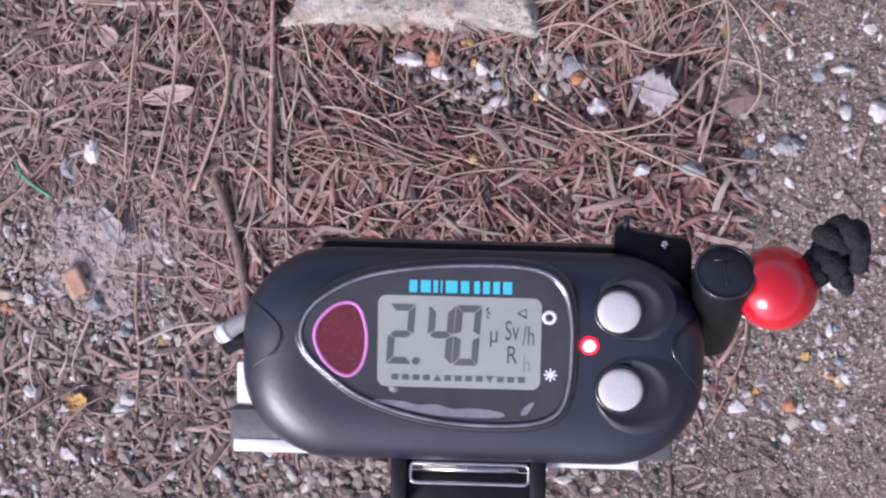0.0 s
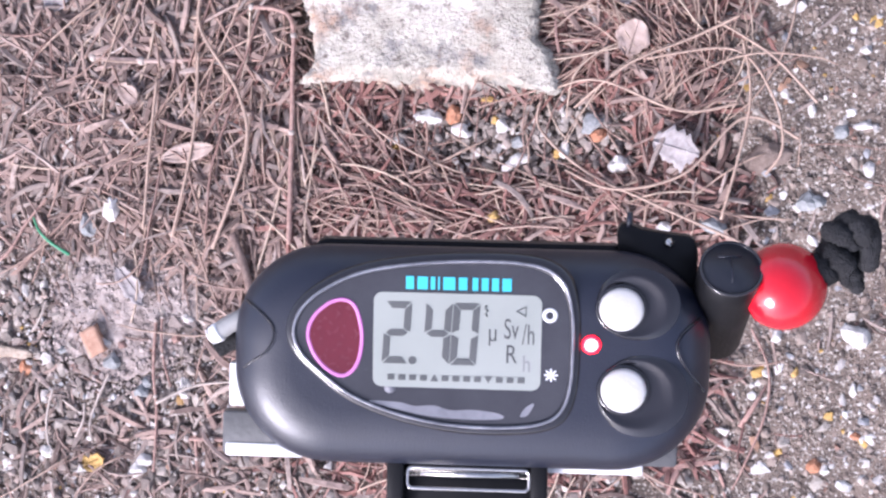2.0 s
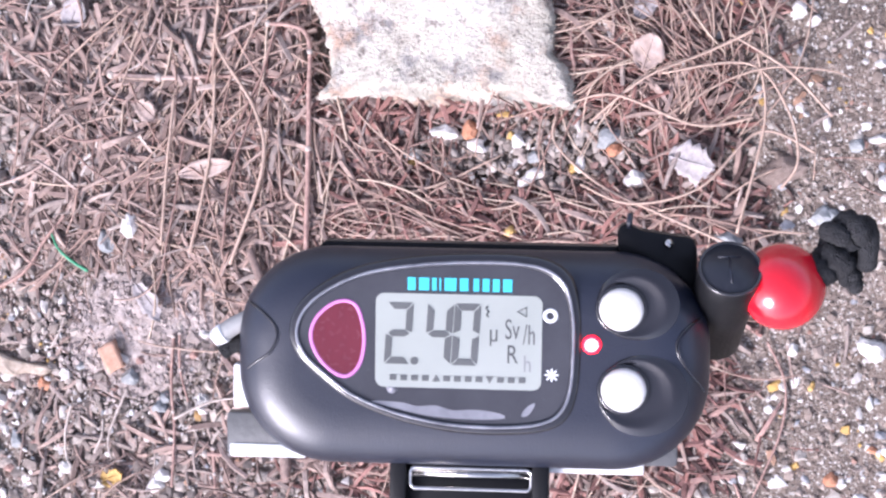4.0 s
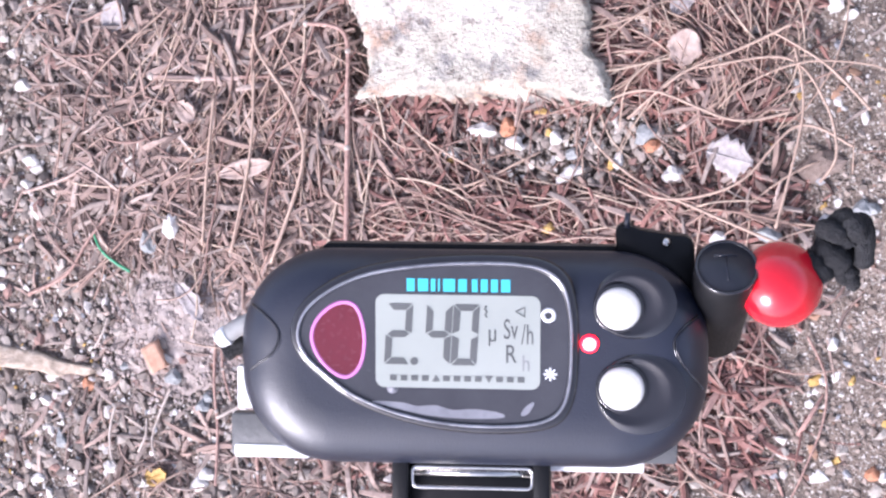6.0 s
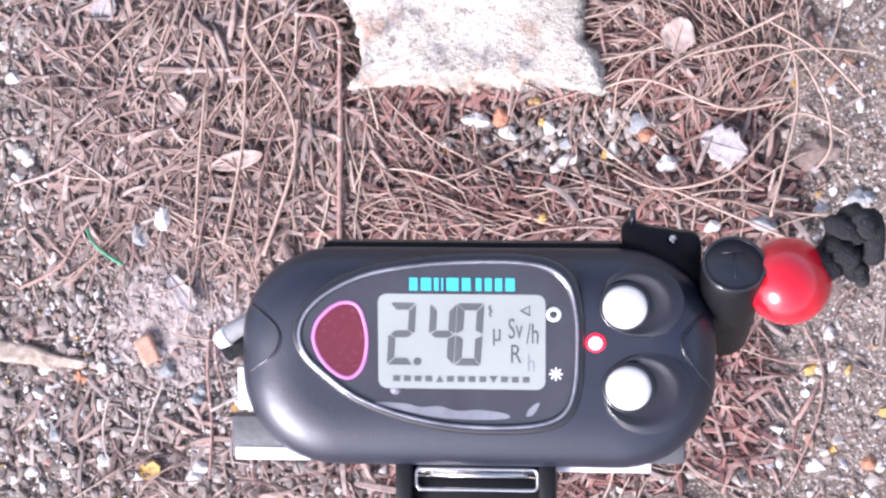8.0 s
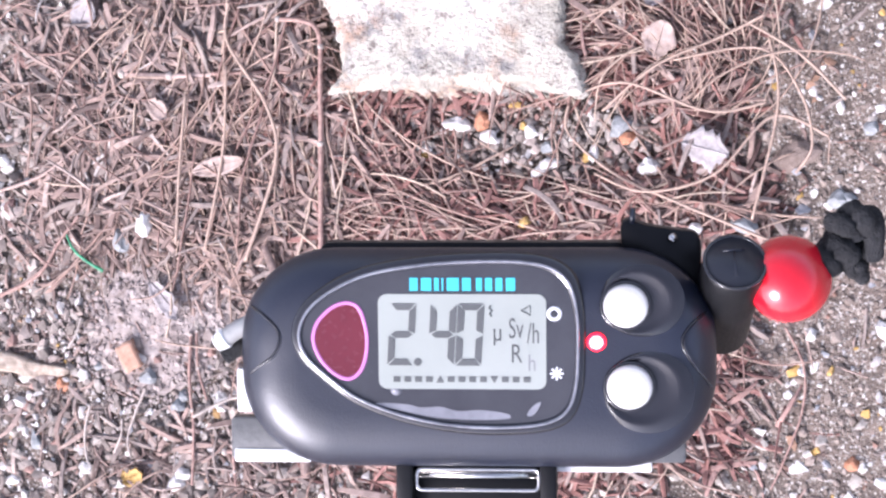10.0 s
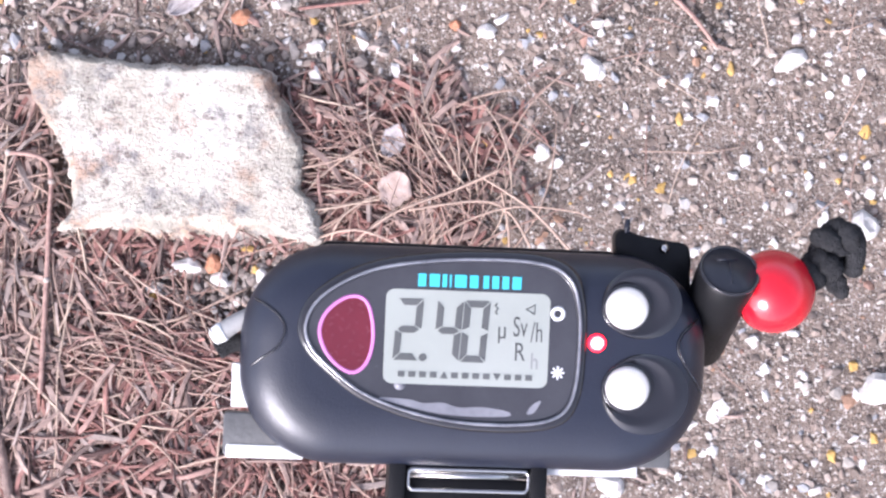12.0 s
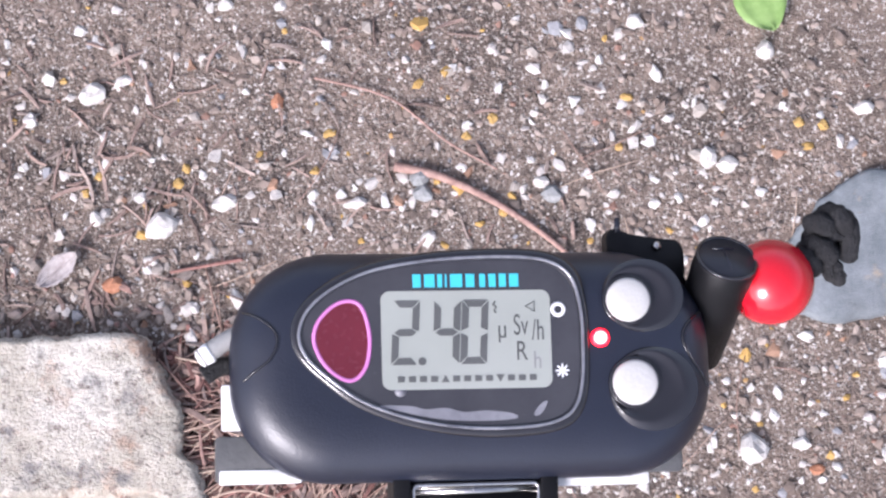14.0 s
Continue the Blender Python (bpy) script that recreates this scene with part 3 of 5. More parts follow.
stone_at('pebble', 0.0022, 0.0623, 0.0090, 0.0051, 0.0038, 0, M_pebble, 'smooth white pebble lying on the ground')
stone_at('pebble', 0.0223, 0.0548, 0.0067, 0.0047, 0.0036, -15, M_pebble, 'smooth white pebble lying on the ground')
stone_at('pebble', 0.0180, 0.0641, 0.0051, 0.0063, 0.0038, 10, M_orange, 'reddish pebble beside a white one')
stone_at('stone_chip', 0.0569, 0.0367, 0.0090, 0.0044, 0.0032, 25, M_pebble, 'flat white stone chip on the litter')
stone_at('stone_chip', 0.0864, 0.0439, 0.0036, 0.0070, 0.0027, -10, M_pebble, 'narrow white stone chip on edge')
stone_at('stone_chip', 0.0815, 0.0416, 0.0028, 0.0035, 0.0022, 0, M_yellow, 'ochre chip of stone on litter')
stone_at('stone_chip', 0.1190, 0.0352, 0.0067, 0.0059, 0.0044, 20, M_pebble, 'pale angular stone chip on litter')
stone_at('pebble', 0.0479, 0.0575, 0.0044, 0.0051, 0.0032, 30, M_pebble, 'small pale pebble on the gravel')
stone_at('stone_chip', 0.0438, 0.0609, 0.0028, 0.0028, 0.0022, 0, M_yellow, 'small ochre chip in the grit')
stone_at('pebble', 0.0582, 0.0480, 0.0040, 0.0040, 0.0029, 0, M_greyp, 'small grey pebble in the grit')
stone_at('pebble', 0.1032, 0.0603, 0.0078, 0.0059, 0.0044, 30, M_greyp, 'pale grey pebble in the litter')
stone_at('pebble', 0.1071, 0.0526, 0.0051, 0.0047, 0.0036, 0, M_orange, 'tan pebble in the litter')
stone_at('pebble', 0.0395, 0.0731, 0.0054, 0.0019, 0.0014, 0, M_yellow, "ochre crumb under the block's edge")
stone_at('pebble', 0.2303, 0.0689, 0.0028, 0.0055, 0.0021, 10, M_pebble, 'small pale pebble on the gravel')
stone_at('pebble', 0.1754, 0.0011, 0.0080, 0.0055, 0.0041, -10, M_greyp, 'dark slate-grey pebble among needles')
stone_at('pebble', 0.1466, -0.0014, 0.0055, 0.0040, 0.0030, 20, M_pebble, 'dusty pale pebble among needles')
stone_at('pebble', 0.2053, 0.0409, 0.0135, 0.0085, 0.0050, 20, M_clod, 'cracked brown-grey lump of soil')
stone_at('pebble', 0.2319, 0.0155, 0.0077, 0.0046, 0.0034, 0, M_greyp, 'grey pebble at the edge of the litter')
stone_at('pebble', -0.3149, 0.0940, 0.0055, 0.0046, 0.0034, 0, M_pebble, 'smooth white pebble lying on the ground')
stone_at('pebble', -0.3119, 0.0446, 0.0061, 0.0046, 0.0034, 0, M_pebble, 'smooth white pebble lying on the ground')
stone_at('pebble', -0.3087, 0.0100, 0.0040, 0.0086, 0.0030, 35, M_pebble, 'elongated white pebble on gravel')


def make_brick_piece(x, y, yaw):
    """A broken corner of an orange brick with worn arrises."""
    bm = bmesh.new()
    bmesh.ops.create_cube(bm, size=1)
    bmesh.ops.subdivide_edges(bm, edges=bm.edges[:], cuts=4, use_grid_fill=True)
    for v in bm.verts:
        d = Vector([max(0.0, abs(c) - 0.38) * (1 if c > 0 else -1) for c in v.co])
        v.co -= d * 0.35
        v.co.x += 0.12 * v.co.y
        v.co *= 1 + 0.10 * noise.noise(v.co * 2.3 + Vector((4, 1, 7))) + 0.05 * noise.noise(v.co * 7)
        v.co = Vector((v.co.x * 0.0125, v.co.y * 0.0195, v.co.z * 0.009))
    ob = link("brick_fragment", bm, M_brick)
    ob.matrix_world = pose(x, y, relief(x, y) + 0.005, 4, 6, yaw)
    tagged(ob, "orange brick fragment lying on dusty soil", "brick")


make_brick_piece(-0.2226, -0.0822, 28)

stone_at('pebble', -0.2112, -0.0958, 0.0061, 0.0055, 0.0041, 0, M_greyp, 'rounded grey pebble on dusty soil')
stone_at('pebble', -0.2057, 0.0036, 0.0055, 0.0092, 0.0041, -10, M_pebble, 'buff-coloured pebble in the litter')
stone_at('stone_chip', -0.2245, -0.0075, 0.0061, 0.0092, 0.0046, 10, M_greyp, 'pale grey stone chip on litter')
stone_at('pebble', -0.2954, -0.1398, 0.0037, 0.0064, 0.0028, 15, M_greyp, 'blue-grey pebble on the gravel')
stone_at('pebble', -0.3060, -0.1321, 0.0043, 0.0031, 0.0023, 20, M_pebble, 'small pale pebble on the gravel')
stone_at('pebble', -0.1953, -0.1649, 0.0061, 0.0052, 0.0039, 20, M_pebble, 'smooth white pebble lying on the ground')
stone_at('pebble', -0.3144, -0.1673, 0.0070, 0.0037, 0.0028, 10, M_pebble, 'small pale pebble on the gravel')
stone_at('pebble', 0.0448, 0.0035, 0.0037, 0.0037, 0.0028, 0, M_yellow, 'ochre seed husk among needles')
stone_at('pebble', -0.0193, 0.0440, 0.0034, 0.0027, 0.0020, 0, M_yellow, 'ochre crumb in the needles')
stone_at('pebble', -0.2747, -0.1024, 0.0043, 0.0049, 0.0032, 0, M_orange, 'brown pebble on dusty soil')
stone_at('pebble', -0.1909, -0.1138, 0.0052, 0.0052, 0.0039, 0, M_greyp, 'dusty grey pebble among litter')
stone_at('pebble', -0.1628, -0.1111, 0.0040, 0.0031, 0.0023, 0, M_pebble, 'small pale pebble on the gravel')
stone_at('pebble', 0.2144, 0.1336, 0.0052, 0.0052, 0.0039, 20, M_pebble, 'smooth white pebble lying on the ground')
stone_at('pebble', 0.2602, 0.1021, 0.0034, 0.0028, 0.0021, 0, M_pebble, 'small pale pebble on the gravel')
stone_at('pebble', 0.2816, 0.0351, 0.0061, 0.0067, 0.0046, 30, M_pebble, 'broad white flat pebble on gravel')
stone_at('pebble', 0.2629, 0.0346, 0.0037, 0.0052, 0.0028, -20, M_pebble, 'small pale pebble on the gravel')
stone_at('pebble', 0.2939, 0.1533, 0.0020, 0.0042, 0.0015, 5, M_yellow, 'ochre sliver of stone on gravel')
stone_at('stone_chip', 0.2478, 0.0560, 0.0046, 0.0046, 0.0034, 0, M_greyp, 'blue-grey stone chip on gravel')
stone_at('pebble', 0.2603, 0.0593, 0.0055, 0.0024, 0.0018, 0, M_pebble, 'small pale pebble on the gravel')
stone_at('pebble', 0.2581, -0.0617, 0.0086, 0.0070, 0.0053, -35, M_pebble, 'cream flat stone bedded in gravel')
stone_at('pebble', 0.2117, -0.0632, 0.0034, 0.0040, 0.0025, 0, M_pebble, 'small pale pebble on the gravel')
stone_at('stone_chip', 0.2225, -0.0840, 0.0024, 0.0032, 0.0018, -20, M_yellow, 'ochre chip bedded in gravel')
stone_at('stone_chip', 0.2142, -0.1312, 0.0022, 0.0024, 0.0017, 0, M_yellow, 'ochre chip bedded in gravel')
stone_at('stone_chip', 0.2345, -0.1390, 0.0046, 0.0040, 0.0030, 0, M_orange, 'tan stone chip on gravel')
stone_at('pebble', 0.2402, -0.1406, 0.0028, 0.0034, 0.0021, 0, M_pebble, 'small pale pebble on the gravel')
stone_at('stone_chip', 0.2572, -0.1199, 0.0034, 0.0024, 0.0018, 0, M_orange, 'reddish stone chip on gravel')
stone_at('pebble', 0.2561, -0.0932, 0.0024, 0.0046, 0.0018, 0, M_pebble, 'small pale pebble on the gravel')
stone_at('pebble', 0.2288, 0.0151, 0.0067, 0.0055, 0.0041, 0, M_greyp, 'dusty grey stone at the litter edge')
stone_at('pebble', -0.1905, -0.1586, 0.0058, 0.0046, 0.0034, 10, M_pebble, 'smooth white pebble lying on the ground')
stone_at('pebble', -0.2516, -0.1417, 0.0018, 0.0024, 0.0014, 0, M_pebble, 'small pale pebble on the gravel')
stone_at('pebble', -0.2479, -0.0900, 0.0040, 0.0028, 0.0021, 20, M_greyp, 'dusty grey stone in the litter')
stone_at('pebble', -0.1879, -0.1085, 0.0052, 0.0043, 0.0032, 10, M_greyp, 'pale grey stone in the litter')
stone_at('pebble', -0.1598, -0.0661, 0.0040, 0.0034, 0.0025, 0, M_pebble, 'small pale pebble on the gravel')
stone_at('stone_chip', -0.1629, -0.1078, 0.0046, 0.0040, 0.0030, 30, M_pebble, 'buff stone chip in the litter')
stone_at('pebble', -0.2600, -0.1567, 0.0052, 0.0046, 0.0034, 0, M_pebble, 'small pale pebble on the gravel')
stone_at('pebble', -0.2366, -0.1670, 0.0052, 0.0034, 0.0025, 0, M_pebble, 'small pale pebble on the gravel')
stone_at('pebble', 0.2436, 0.1820, 0.0064, 0.0084, 0.0048, 30, M_pebble, 'smooth white pebble lying on the ground')
stone_at('stone_chip', 0.1010, 0.2573, 0.0084, 0.0056, 0.0042, 10, M_pebble, 'angular white stone chip on gravel')
stone_at('pebble', 0.0228, 0.2531, 0.0045, 0.0056, 0.0033, 20, M_pebble, 'smooth white pebble lying on the ground')
stone_at('pebble', 0.0508, 0.2633, 0.0042, 0.0047, 0.0031, -20, M_pebble, 'smooth white pebble lying on the ground')
stone_at('pebble', -0.0415, 0.2363, 0.0064, 0.0047, 0.0036, 20, M_pebble, 'smooth white pebble lying on the ground')
stone_at('pebble', 0.0552, 0.2251, 0.0045, 0.0036, 0.0027, -20, M_pebble, 'smooth white pebble lying on the ground')
stone_at('pebble', 0.0619, 0.2456, 0.0098, 0.0084, 0.0063, 20, M_pebble, 'two-toned cream pebble on gravel')
stone_at('pebble', 0.0320, 0.2123, 0.0061, 0.0053, 0.0040, 0, M_orange, 'orange-pink pebble on the gravel')
stone_at('pebble', 0.0776, 0.1777, 0.0042, 0.0061, 0.0031, 10, M_pebble, 'smooth white pebble lying on the ground')
stone_at('pebble', 0.1049, 0.1997, 0.0036, 0.0070, 0.0027, 20, M_pebble, 'smooth white pebble lying on the ground')
stone_at('pebble', 0.0788, 0.1963, 0.0047, 0.0039, 0.0029, -30, M_pebble, 'small pale pebble on the gravel')
stone_at('pebble', 0.2207, 0.2278, 0.0056, 0.0045, 0.0033, 20, M_pebble, 'smooth white pebble lying on the ground')
stone_at('pebble', 0.1797, 0.2511, 0.0078, 0.0042, 0.0031, 0, M_pebble, 'cream pebble bedded in grit')
stone_at('stone_chip', 0.2178, 0.2642, 0.0061, 0.0061, 0.0046, 0, M_greyp, 'pale blue-grey chip on gravel')
stone_at('pebble', 0.3878, 0.2646, 0.0056, 0.0067, 0.0042, 20, M_pebble, 'white quartz pebble on gravel')
stone_at('pebble', 0.2893, 0.2569, 0.0050, 0.0042, 0.0031, 0, M_pebble, 'smooth white pebble lying on the ground')
stone_at('pebble', 0.3583, 0.1882, 0.0098, 0.0056, 0.0042, 35, M_pebble, 'whitish lump of stone')
stone_at('stone_chip', 0.2664, 0.2403, 0.0029, 0.0033, 0.0022, 20, M_yellow, 'bright ochre chip of stone on gravel')
stone_at('stone_chip', 0.3232, 0.1829, 0.0022, 0.0045, 0.0017, 0, M_yellow, 'bright ochre chip of stone on gravel')
stone_at('stone_chip', 0.2278, 0.2623, 0.0020, 0.0029, 0.0015, 0, M_yellow, 'bright ochre chip of stone on gravel')
stone_at('stone_chip', 0.0785, 0.2798, 0.0029, 0.0029, 0.0022, 30, M_yellow, 'bright ochre chip of stone on gravel')
stone_at('stone_chip', 0.0253, 0.2790, 0.0025, 0.0031, 0.0018, -20, M_yellow, 'bright ochre chip of stone on gravel')
stone_at('stone_chip', 0.1555, 0.2728, 0.0029, 0.0027, 0.0020, 0, M_yellow, 'bright ochre chip of stone on gravel')
stone_at('stone_chip', 0.3368, 0.2747, 0.0025, 0.0025, 0.0018, 0, M_yellow, 'bright ochre chip of stone on gravel')
stone_at('stone_chip', 0.4429, 0.2813, 0.0031, 0.0033, 0.0023, 0, M_yellow, 'bright ochre chip of stone on gravel')
stone_at('pebble', 0.2989, 0.1549, 0.0028, 0.0022, 0.0017, 0, M_pebble, 'small pale pebble on the gravel')
stone_at('pebble', 0.1612, 0.2078, 0.0036, 0.0036, 0.0027, 0, M_orange, 'reddish pebble on the gravel')
stone_at('pebble', 0.1798, 0.2040, 0.0061, 0.0050, 0.0038, 10, M_pebble, 'small pale pebble on the gravel')
stone_at('pebble', 0.3506, 0.3499, 0.0050, 0.0050, 0.0038, 0, M_pebble, 'smooth white pebble lying on the ground')
stone_at('pebble', 0.4269, 0.3261, 0.0056, 0.0061, 0.0042, 0, M_pebble, 'white curved shell-like pebble')
stone_at('stone_chip', 0.3432, 0.3044, 0.0038, 0.0031, 0.0023, -10, M_yellow, 'bright ochre chip of stone on gravel')
stone_at('stone_chip', 0.2633, 0.2974, 0.0031, 0.0033, 0.0023, 30, M_yellow, 'bright ochre chip of stone on gravel')
stone_at('stone_chip', 0.2468, 0.2871, 0.0033, 0.0031, 0.0023, 0, M_yellow, 'bright ochre chip of stone on gravel')
stone_at('stone_chip', 0.1654, 0.2953, 0.0045, 0.0027, 0.0020, 10, M_yellow, 'bright ochre chip of stone on gravel')
stone_at('stone_chip', 0.0170, 0.2687, 0.0027, 0.0033, 0.0020, -20, M_yellow, 'bright ochre chip of stone on gravel')
stone_at('stone_chip', 0.0732, 0.2709, 0.0033, 0.0033, 0.0025, 0, M_yellow, 'bright ochre chip of stone on gravel')
stone_at('stone_chip', 0.0055, 0.3388, 0.0025, 0.0020, 0.0015, 0, M_yellow, 'bright ochre chip of stone on gravel')
stone_at('stone_chip', 0.4563, 0.2784, 0.0033, 0.0036, 0.0025, 0, M_yellow, 'bright ochre chip of stone on gravel')
stone_at('stone_chip', 0.0233, 0.3295, 0.0092, 0.0070, 0.0052, 20, M_pebble, 'chalky white chip on gravel')
stone_at('pebble', 0.0416, 0.3362, 0.0056, 0.0042, 0.0031, 20, M_pebble, 'smooth white pebble lying on the ground')
stone_at('pebble', 0.3991, 0.2592, 0.0070, 0.0056, 0.0042, 0, M_pebble, 'greyish-white pebble on the gravel')
stone_at('pebble', 0.3616, 0.3170, 0.0036, 0.0056, 0.0027, 20, M_pebble, 'small pale pebble on the gravel')
stone_at('stone_chip', 0.2191, 0.2546, 0.0064, 0.0056, 0.0042, 0, M_greyp, 'pale blue-grey chip on gravel')
stone_at('pebble', -0.0153, 0.3156, 0.0047, 0.0047, 0.0036, 0, M_pebble, 'small pale pebble on the gravel')
stone_at('pebble', 0.4814, 0.2875, 0.0061, 0.0042, 0.0031, 0, M_pebble, 'small pale pebble on the gravel')
stone_at('pebble', 0.2947, 0.2494, 0.0064, 0.0056, 0.0042, 0, M_greyp, 'pale grey pebble on gravel')
stone_at('pebble', 0.1352, 0.3168, 0.0042, 0.0050, 0.0031, 0, M_orange, 'tan pebble on the gravel')
stone_at('pebble', 0.1396, 0.3757, 0.0042, 0.0033, 0.0025, 0, M_pebble, 'small pale pebble on the gravel')
stone_at('pebble', 0.1060, 0.3783, 0.0050, 0.0042, 0.0031, 20, M_pebble, 'smooth white pebble lying on the ground')
stone_at('pebble', 0.4005, 0.0921, 0.0084, 0.0098, 0.0063, 20, M_pebble, 'buff angular stone on the gravel')
stone_at('pebble', 0.4283, 0.0937, 0.0056, 0.0042, 0.0031, 0, M_pebble, 'small pale pebble on the gravel')
stone_at('stone_chip', 0.4366, 0.0785, 0.0050, 0.0033, 0.0025, 0, M_orange, 'terracotta chip on the gravel')
stone_at('pebble', 0.4177, 0.1238, 0.0028, 0.0047, 0.0021, 20, M_pebble, 'small pale pebble on the gravel')
stone_at('stone_chip', 0.4631, 0.1315, 0.0022, 0.0018, 0.0013, 0, M_yellow, 'bright ochre chip of stone on gravel')
stone_at('pebble', 0.4122, -0.0014, 0.0126, 0.0098, 0.0073, 20, M_pebble, 'large whitish stone on the gravel')
stone_at('pebble', 0.4571, 0.0484, 0.0070, 0.0070, 0.0052, 20, M_orange, 'pinkish-brown flat stone on gravel')
stone_at('pebble', -0.0202, 0.0486, 0.0064, 0.0042, 0.0031, 0, M_pebble, 'smooth white pebble lying on the ground')


def leaf_bm(length, width, jag, curl, seed):
    """A thin curled leaf with a raised midrib."""
    bm = bmesh.new()
    n, m = 14, 6
    top = []
    for i in range(n + 1):
        t = i / n
        w = width / 2 * math.sin(math.pi * min(1, t * 0.96 + 0.02)) ** 0.7 * (1 + jag * noise.noise(Vector((t * 9, seed, 0))))
        row = []
        for j in range(m + 1):
            s = j / m * 2 - 1
            edge = 1 + jag * 0.7 * noise.noise(Vector((t * 14, seed + s * 0.2, 4)))
            row.append(bm.verts.new(((t - 0.5) * length, s * w * edge, curl * width * (s * s) + 0.05 * width * (abs(s) < 0.1) + curl * length * 0.3 * (2 * t - 1) ** 2
                                     + 0.06 * width * noise.noise(Vector((t * 5, s * 3, seed))))))
        top.append(row)
    for a, b in zip(top, top[1:]):
        for j in range(m):
            bm.faces.new((a[j], a[j + 1], b[j + 1], b[j]))
    ext = bmesh.ops.extrude_face_region(bm, geom=bm.faces[:])
    for v in ext["geom"]:
        if isinstance(v, bmesh.types.BMVert):
            v.co.z -= 0.0003
    return bm


def leaf_at(x, y, length, width, yaw, material, label, jag=0.15, curl=0.12, lift=0.006, name="dry_leaf"):
    ob = link(name, leaf_bm(length, width, jag, curl, x * 50 + y * 90), material)
    ob.matrix_world = pose(x, y, relief(x, y) + lift + 0.006 * litter(x, y), 4, -5, yaw)
    rib = [Vector(((t - 0.5) * length, 0, curl * length * 0.3 * (2 * t - 1) ** 2 + 0.05 * width + 0.0001)) for t in [i / 12 for i in range(13)]]
    part("midrib", tube(rib, [0.0007 * (1 - 0.7 * i / 12) for i in range(13)], 6), material, ob)
    return tagged(ob, label, "leaf", "fallen leaves" if name == "dry_leaf" else "")


def twig_at(name, pts, r0, r1, material, label, nodes=0, category="twig", lift=0.004):
    line = spline([(x, y, relief(x, y) + lift + 0.0085 * litter(x, y) + 0.0015 * math.sin(3 * i)) for i, (x, y) in enumerate(pts)], 9, False)
    n = len(line)
    radii = [r0 + (r1 - r0) * i / (n - 1) for i in range(n)]
    radii = [r * (1 + 0.12 * noise.noise(Vector((i * 0.9, r0 * 999, 0)))) for i, r in enumerate(radii)]
    ob = link(name, tube(line, radii, 8), material)
    if nodes:
        for i in range(0, n - 1, max(1, n // nodes)):
            a, b = line[i], line[i] + (line[i + 1] - line[i]).normalized() * r0 * 2.2
            part("node", tube([a, a.lerp(b, 0.3), a.lerp(b, 0.7), b], [radii[i], radii[i] * 1.5, radii[i] * 1.45, radii[i]], 8), M_root, ob, "pale swollen joint")
    return tagged(ob, label, category)


twig_at('twig', [(-0.2188, 0.0985), (-0.1857, 0.0962), (-0.1524, 0.0965)], 0.0020, 0.0017, M_twigpale, 'pale jointed twig lying on the litter', 2)
twig_at('twig', [(-0.1543, 0.0969), (-0.1272, 0.0969), (-0.1004, 0.0963)], 0.0014, 0.0006, M_twig, 'thin brown continuation of a dry twig', 0)
twig_at('long_stem', [(-0.1087, 0.1293), (-0.0821, 0.1226), (-0.0813, 0.0861), (-0.0830, 0.0370), (-0.0848, -0.0159)], 0.0014, 0.0016, M_twig, 'long reddish-brown stem bent at the top beside the block', 3, 'stem', 0.008)
twig_at('long_stem', [(-0.1389, 0.1401), (-0.1411, 0.1157), (-0.1165, 0.0763), (-0.1121, 0.0409), (-0.1357, -0.0198)], 0.0010, 0.0012, M_needle, 'long straight dry needle strand', 0, 'stem', 0.009)
twig_at('long_stem', [(-0.1705, 0.0845), (-0.1755, 0.0415), (-0.1825, -0.0091)], 0.0010, 0.0008, M_needle, 'long straight dry needle strand', 0, 'stem', 0.009)
twig_at('long_stem', [(-0.1424, 0.1016), (-0.1465, 0.0484), (-0.1628, -0.0127)], 0.0009, 0.0009, M_needle, 'long straight dry needle strand', 0, 'stem', 0.009)
twig_at('twig', [(-0.3168, 0.0234), (-0.2783, 0.0351), (-0.2482, 0.0551)], 0.0012, 0.0009, M_twigpale, 'thin curved pale twig', 0)
twig_at('twig', [(-0.3143, -0.0435), (-0.2859, -0.0301), (-0.2680, -0.0076), (-0.2527, 0.0084)], 0.0014, 0.0008, M_twig, 'curved brown twig on the gravel', 0)
twig_at('stick', [(-0.1221, -0.0097), (-0.1095, -0.0487), (-0.1031, -0.0939), (-0.1031, -0.1565)], 0.0026, 0.0036, M_stick, 'stout dark brown stick lying in litter', 0, 'stick', 0.007)
twig_at('bent_stem', [(0.3149, 0.1952), (0.2965, 0.2178), (0.2634, 0.2447), (0.2301, 0.2635), (0.2034, 0.2717)], 0.0010, 0.0030, M_twig, 'curved pinkish-brown stem lying on gravel', 0, 'stem')
twig_at('twig', [(0.1583, 0.3289), (0.2022, 0.3133), (0.2347, 0.2849), (0.2640, 0.2655)], 0.0008, 0.0006, M_twig, 'fine curved twig on gravel', 0)
twig_at('twig', [(0.0670, 0.2172), (0.0877, 0.2196), (0.1102, 0.2222)], 0.0009, 0.0012, M_red, 'thin reddish twig on gravel', 0)
twig_at('needle_strand', [(0.1974, -0.0586), (0.2076, -0.0822), (0.2059, -0.1095), (0.1939, -0.1408), (0.1871, -0.1548)], 0.0008, 0.0006, M_twig, 'long bowed needle strand on the gravel', 0, 'needle', 0.003)
twig_at('rootlet', [(-0.2518, -0.1141), (-0.2567, -0.1324), (-0.2565, -0.1490), (-0.2523, -0.1548)], 0.0010, 0.0006, M_root, 'thin pale rootlet lying on soil', 0, 'root', 0.008)
